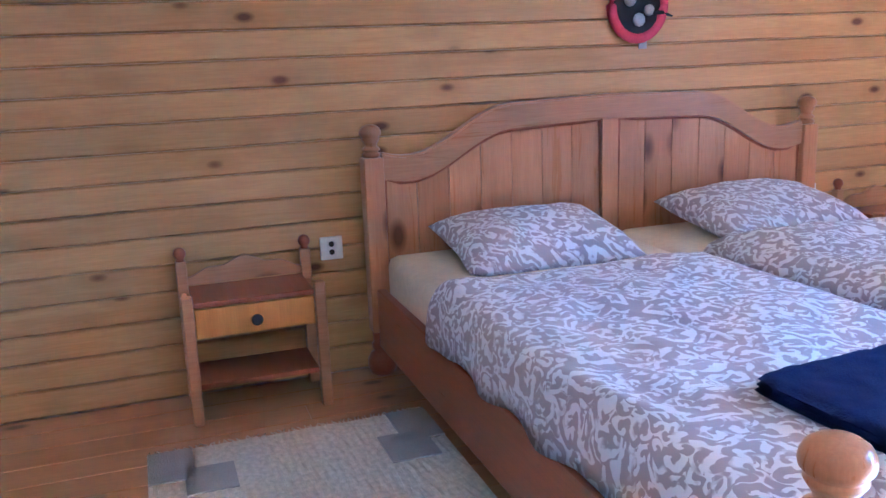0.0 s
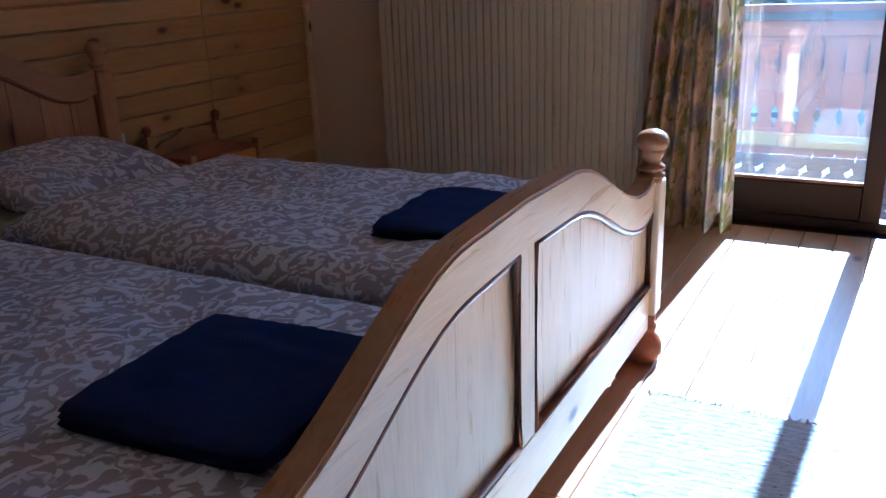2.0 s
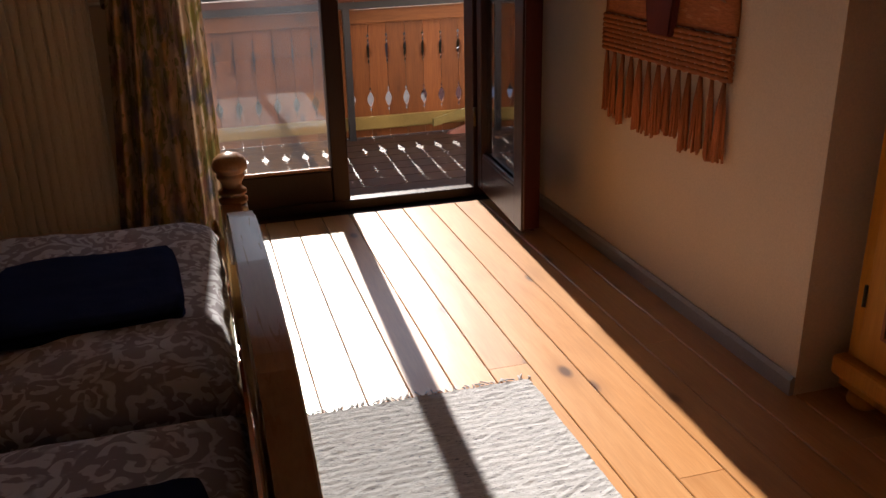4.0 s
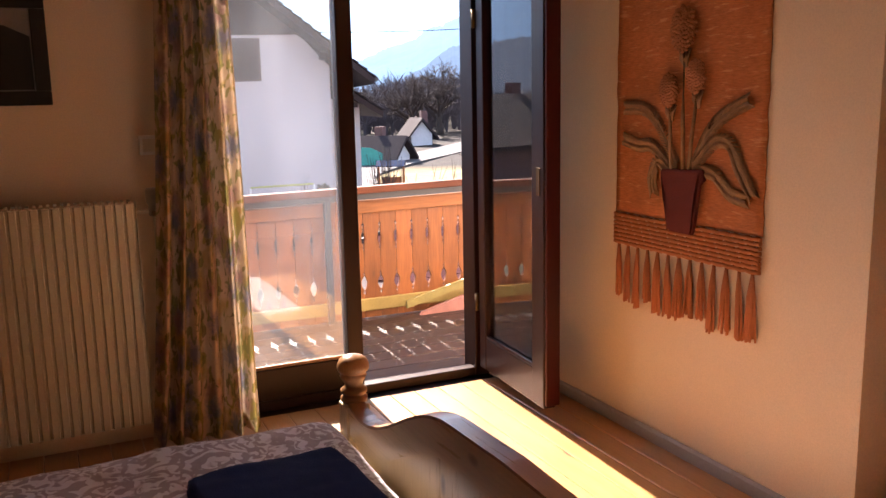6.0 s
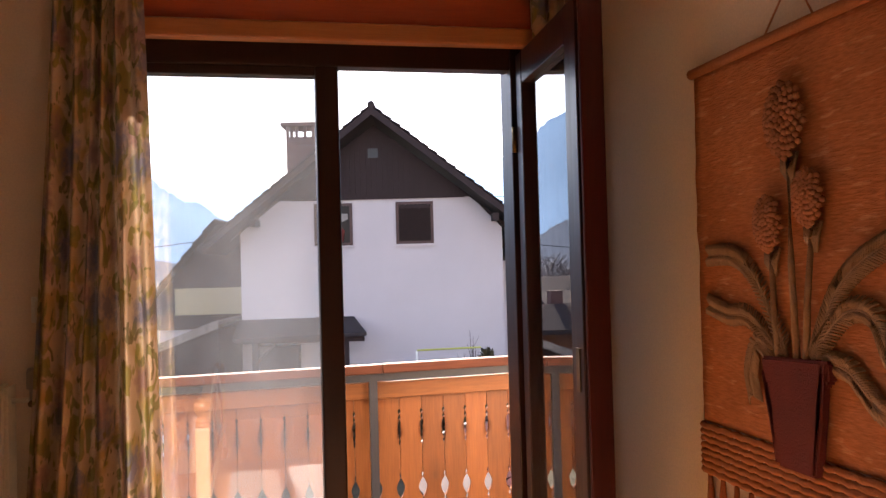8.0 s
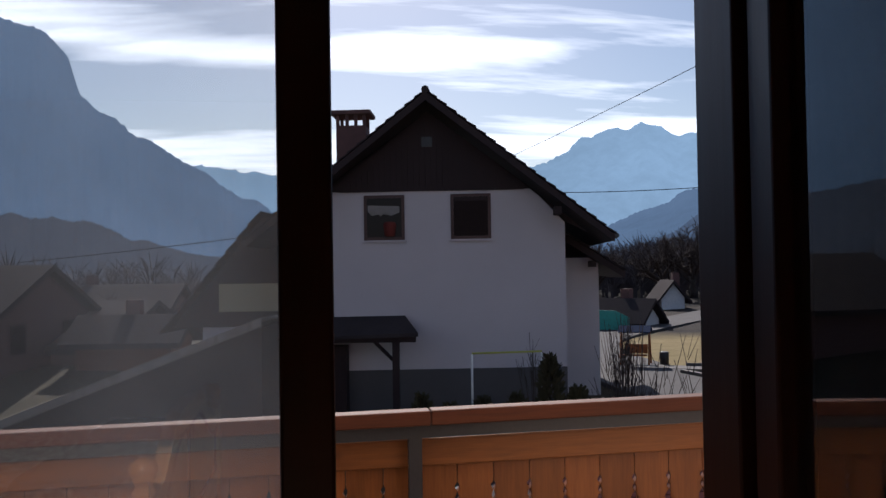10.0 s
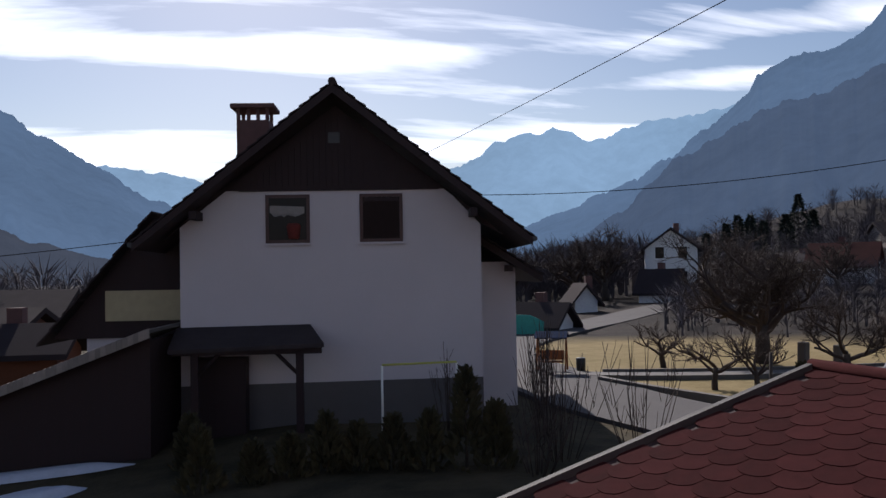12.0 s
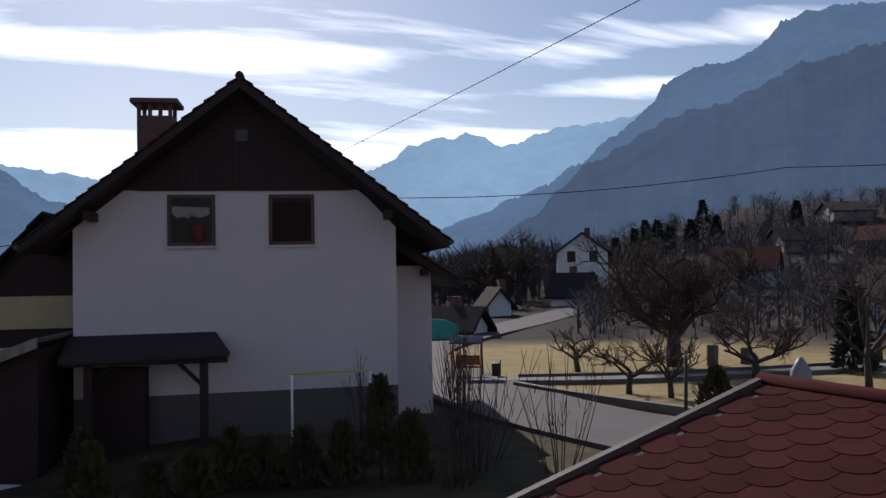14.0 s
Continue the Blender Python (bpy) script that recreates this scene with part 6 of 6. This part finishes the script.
# covered stack by the lane, swing, stones, pole
tx, ty = polar(23.2, 53)
solid("net_fence", slab(bmesh.new(), [(-2.2, 0), (2.4, 0), (2.4, 0.9), (1.6, 1.3), (0.3, 1.35), (-2.2, 1.25)], 1, 0, 0.08), TURQ, "turquoise netting hung beside the lane", "netting", m=pose(tx, ty, land(tx, ty), 0, 0, -20))
sg = thing("garden_swing", pose(16.1, 30.4, GZ + 0.1, 0, 0, -30) @ Matrix.Diagonal((0.72, 0.72, 0.80, 1)), "wooden garden swing with a blue canopy", "swing")
for x in (-0.75, 0.75):
    for s in (-1, 1):
        part("swing_leg", tube(bmesh.new(), [(x, s * 0.55, 0), (x, s * 0.1, 1.75)], 0.045), LARCH, sg)
part("swing_canopy", slab(bmesh.new(), [(-0.65, 1.65), (0, 1.92), (0.65, 1.65), (0.65, 1.60), (0, 1.86), (-0.65, 1.60)], 0, -0.85, 0.85), plain("blue_grey_canvas", (0.035, 0.05, 0.095), 0.95, 0.2, spec=0.03), sg, "blue-grey canvas canopy")
part("swing_seat", B(-0.62, 0.62, -0.22, 0.22, 0.45, 0.52), LARCH, sg)
part("swing_back", B(-0.62, 0.62, 0.22, 0.28, 0.55, 1.0), LARCH, sg)
solid("litter_bin", lathe(bmesh.new(), [(0.20, 0), (0.24, 0.05), (0.26, 0.75), (0.22, 0.8)], 0, 0, 14), BLACK, "dark bin beside the garden swing", "bin", m=pose(17.1, 30.0, GZ + 0.1) @ Matrix.Diagonal((0.7, 0.7, 0.65, 1)))
for x, y, h in ((26.9, 29.8, 0.85), (28.3, 29.4, 0.7)):
    solid("stone_block", box(bmesh.new(), -0.20, 0.20, -0.18, 0.18, -0.1, h, bev=0.07), RENDER_GREY, "dark upright stone block on the meadow", "stone", "stone blocks", m=pose(x, y, GZ, 0, 3, 20))
solid("garden_pole", tube(bmesh.new(), [(0, 0, -0.1), (0.05, 0, 1.75)], 0.045), BARK, "thin leaning wooden pole beside the lane", "pole", m=pose(17.2, 19.0, GZ))
pk = thing("wrapped_post", pose(22.9, 20.9, GZ, 0, 0, 0) @ Matrix.Diagonal((0.62, 0.55, 0.52, 1)), "pale plastic wrapped shape behind the red roof", "wrap")
part("cover", smooth(lathe(bmesh.new(), [(0.5, 0), (0.62, 0.5), (0.55, 1.2), (0.5, 1.7), (0.3, 2.1), (0.12, 2.45)], 0, 0, 12)), plain("grey_foil", (0.20, 0.20, 0.23), 0.5, 0.3, 5.0), pk)

# ---- power lines ----
def wire(a, b, sag, r, label):
    pts = [tuple(Vector(a).lerp(Vector(b), i / 24) - Vector((0, 0, sag * 4 * (i / 24) * (1 - i / 24)))) for i in range(25)]
    return solid("power_line", tube(bmesh.new(), pts, r, seg=5), WIRE, label, "power line", "power lines")


wire((8.45, 20.85, 4.20), (8.72, -2.0, 4.29), 0.06, 0.0055, "thin power line from the white house")
wire((-14.0, 57.0, 2.2), (20.0, 56.0, 6.6), 0.35, 0.026, "power line behind the white house")
wire((20.0, 56.0, 6.6), (43.0, 42.0, 7.6), 0.6, 0.026, "power line behind the white house")
wire((43.0, 42.0, 7.6), (70.0, 25.6, 9.2), 0.6, 0.026, "power line behind the white house")

# ---- mountains ----
def ridge(name, r, depth, crest, material, label, seed, base=-30, steps=700):
    """A mountain range: crest given as (azimuth, elevation in degrees) from the valley."""
    bm = bmesh.new()
    rows = []
    layers = 16
    for i in range(steps + 1):
        az = crest[0][0] + (crest[-1][0] - crest[0][0]) * i / steps
        for (a0, e0), (a1, e1) in zip(crest, crest[1:]):
            if a0 <= az <= a1:
                t = (az - a0) / (a1 - a0)
                t = t * t * (3 - 2 * t) * 0.5 + t * 0.5
                el = e0 + (e1 - e0) * t
                break
        el += (noise.noise(Vector((az * 0.9, seed, 0))) * 0.35 + noise.noise(Vector((az * 4.0, seed, 3))) * 0.14 + noise.noise(Vector((az * 17.0, seed, 5))) * 0.08 + noise.noise(Vector((az * 41.0, seed, 8))) * 0.06) * min(1.0, el / 4)
        col = []
        for j in range(layers + 1):
            s = j / layers
            rr = r - depth * (1 - s) + depth * 0.14 * noise.noise(Vector((az * 0.35, s * 4, seed))) * (1 - s) + depth * 0.05 * noise.noise(Vector((az * 1.4, s * 9, seed))) * (1 - s)
            top = 1.3 + r * math.tan(radians(el))
            z = base + (top - base) * (s ** 1.15)
            col.append(bm.verts.new((rr * math.sin(radians(az)), rr * math.cos(radians(az)), z)))
        rows.append(col)
    for a, b in zip(rows, rows[1:]):
        for j in range(layers):
            bm.faces.new((a[j], b[j], b[j + 1], a[j + 1]))
    return solid(name, smooth(bm), material, label, "mountain", kind="structure")


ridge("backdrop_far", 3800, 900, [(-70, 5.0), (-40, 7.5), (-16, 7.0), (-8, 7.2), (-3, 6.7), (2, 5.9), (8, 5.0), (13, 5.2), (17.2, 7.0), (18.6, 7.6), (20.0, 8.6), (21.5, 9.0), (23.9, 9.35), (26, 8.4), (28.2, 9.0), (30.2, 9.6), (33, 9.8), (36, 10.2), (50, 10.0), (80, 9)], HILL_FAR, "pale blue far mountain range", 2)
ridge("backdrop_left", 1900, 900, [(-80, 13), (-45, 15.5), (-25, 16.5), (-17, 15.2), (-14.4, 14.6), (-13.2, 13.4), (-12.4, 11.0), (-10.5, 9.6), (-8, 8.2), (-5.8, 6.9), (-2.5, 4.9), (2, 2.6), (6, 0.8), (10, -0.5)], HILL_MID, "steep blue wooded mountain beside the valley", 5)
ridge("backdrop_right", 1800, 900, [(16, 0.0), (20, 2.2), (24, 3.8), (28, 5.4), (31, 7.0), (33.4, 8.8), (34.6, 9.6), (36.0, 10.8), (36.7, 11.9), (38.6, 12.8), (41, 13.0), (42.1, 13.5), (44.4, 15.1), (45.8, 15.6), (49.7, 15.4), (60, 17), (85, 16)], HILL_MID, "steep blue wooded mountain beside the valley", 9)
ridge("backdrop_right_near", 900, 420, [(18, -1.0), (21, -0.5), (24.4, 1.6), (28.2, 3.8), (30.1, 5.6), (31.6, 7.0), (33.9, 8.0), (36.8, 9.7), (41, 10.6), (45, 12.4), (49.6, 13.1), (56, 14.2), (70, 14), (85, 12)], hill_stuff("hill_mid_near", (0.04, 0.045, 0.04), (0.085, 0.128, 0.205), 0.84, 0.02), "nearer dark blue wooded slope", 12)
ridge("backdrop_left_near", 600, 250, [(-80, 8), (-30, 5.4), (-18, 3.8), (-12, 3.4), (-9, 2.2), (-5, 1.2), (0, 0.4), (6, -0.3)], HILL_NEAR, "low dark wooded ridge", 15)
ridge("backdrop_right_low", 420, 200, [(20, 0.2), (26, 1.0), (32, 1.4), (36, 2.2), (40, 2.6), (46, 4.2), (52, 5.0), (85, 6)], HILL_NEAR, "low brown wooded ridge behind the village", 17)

# ---- red shingle roof by the balcony ----
rr_ = thing("carport", pose(0, 0, 0), "carport with a red bitumen shingle roof beside the balcony", "carport")
PKX, PKY, PKZ, SLP = 7.29, 5.30, 0.655, 0.315
YN0 = 2.0
part("roof_base", slab(bmesh.new(), [(PKX, PKZ - 0.03), (3.9, PKZ - 0.03 - SLP * (PKX - 3.9)), (3.9, PKZ - 0.12 - SLP * (PKX - 3.9)), (PKX, PKZ - 0.12)], 1, YN0, PKY - 0.06), SHINGLE_BASE, rr_)
part("far_slope", slab(bmesh.new(), [(PKX, PKZ - 0.01), (10.4, PKZ - 0.01 - SLP * 3.1), (10.4, PKZ - 0.12 - SLP * 3.1), (PKX, PKZ - 0.12)], 1, YN0, PKY - 0.06), SHINGLE, rr_)
part("verge", slab(bmesh.new(), [(PKX, PKZ + 0.02), (3.85, PKZ + 0.02 - SLP * (PKX - 3.85)), (3.85, PKZ - 0.16 - SLP * (PKX - 3.85)), (PKX, PKZ - 0.16)], 1, PKY - 0.058, PKY), ZINC, rr_, "grey metal verge strip")
part("ridge_cap", tube(bmesh.new(), [(PKX, YN0, PKZ - 0.005), (PKX, PKY, PKZ - 0.005)], 0.045, seg=8), SHINGLE, rr_)
for x in (4.2, 7.3, 10.2):
    for y in (2.2, 5.0):
        part("carport_post", B(x - 0.06, x + 0.06, y - 0.06, y + 0.06, GZ - 0.1, PKZ - 0.1 - SLP * abs(PKX - x)), GABLE, rr_)

# the whole outdoors is turned and tipped a little about the balcony
turn_out = (Matrix.Translation((3.177, 0.26, 1.347)) @ Matrix.Rotation(radians(1.88), 4, "Z")
            @ Matrix.Rotation(radians(-0.34), 4, Vector((math.cos(radians(15)), -math.sin(radians(15)), 0))) @ Matrix.Translation((-3.146, -0.221, -1.345)))
for ob in [o for o in bpy.data.objects if o not in before_outdoors and o.parent is None]:
    ob.matrix_basis = turn_out @ ob.matrix_basis

# ---- small pieces: shingles, wall boards, floor boards, deck boards ----
tabw, exp_ = 0.285, 0.150
pts = [(-tabw / 2 + 0.004, 0.13), (-tabw / 2 + 0.004, -0.03)]
pts += [(-(tabw / 2 - 0.004) * math.cos(math.pi * k / 10), -0.03 - 0.085 * math.sin(math.pi * k / 10)) for k in range(11)]
pts += [(tabw / 2 - 0.004, -0.03), (tabw / 2 - 0.004, 0.13)]
tab_me = mesh_of("shingle", slab(bmesh.new(), pts, 2, 0.0, 0.008), SHINGLE)
ang = math.degrees(math.atan(SLP))
rows_ = 20
for j in range(rows_):
    d = 0.06 + j * exp_
    for i in range(12):
        y = PKY - 0.06 - tabw * (i + 0.5 + (0.5 if j % 2 else 0))
        if y < YN0:
            continue
        ob = new("shingle", tab_me)
        ob.parent = rr_
        a = math.atan(SLP)
        ob.matrix_basis = Matrix.Translation((PKX - d * math.cos(a), y, PKZ - 0.022 - d * math.sin(a))) @ pose(0, 0, 0, 0, -ang, 0) @ pose(0, 0, 0, 0, 1.8, 0) @ pose(0, 0, 0, 0, 0, -90)

ww = bpy.data.objects["wall_west"]
bp = 0.0965
row = 0
rnd = random.Random(9)


def plank_mesh(length, width, th, material, name, bev=0.004, axis="y"):
    bm = bmesh.new()
    b = bev
    prof = [(-width / 2, 0), (width / 2, 0), (width / 2, th - b), (width / 2 - b, th), (-width / 2 + b, th), (-width / 2, th - b)]
    slab(bm, prof, 1, 0, length)
    return mesh_of(name, bm, material)


wall_me = plank_mesh(abs(SY) - 0.79, bp - 0.0025, 0.020, PINE_WALL, "wall_board", 0.006)
wall_me2 = plank_mesh(0.755, bp - 0.0025, 0.020, PINE_WALL, "wall_board", 0.006)
z = 0.868 - 9 * bp + bp / 2
while z < CZ - 0.03:
    for me, y0 in ((wall_me, SY), (wall_me2, -0.786)):
        ob = new("wall_board", me)
        ob.parent = ww
        ob.matrix_basis = pose(-0.0205, y0, z, 0, 90, 0)
    z += bp
fw = 0.128
x = 0.0 + fw / 2
k = 0
lens = ((2.2, 2.8), (3.4, 1.6), (1.3, 3.7), (2.75, 2.25))
fl_me = {}
while x < 4.45:
    y = SY
    for L in lens[(k * 3) % 4]:
        key = round(L, 3)
        if key not in fl_me:
            fl_me[key] = plank_mesh(L - 0.002, fw - 0.0025, 0.022, PINE_FLOOR, "floor_board", 0.0025)
        ob = new("floor_board", fl_me[key])
        ob.parent = floor
        ob.location = (x, y, -0.022)
        y += L
    x += fw
    k += 1
bf = bpy.data.objects["balcony_floor"]
dk_me = plank_mesh(9.4, 0.142, 0.022, DECK, "deck_board", 0.004)
for i in range(9):
    ob = new("deck_board", dk_me)
    ob.parent = bf
    ob.matrix_basis = pose(7.2, 0.335 + i * 0.146, -0.022, 0, 0, 90)
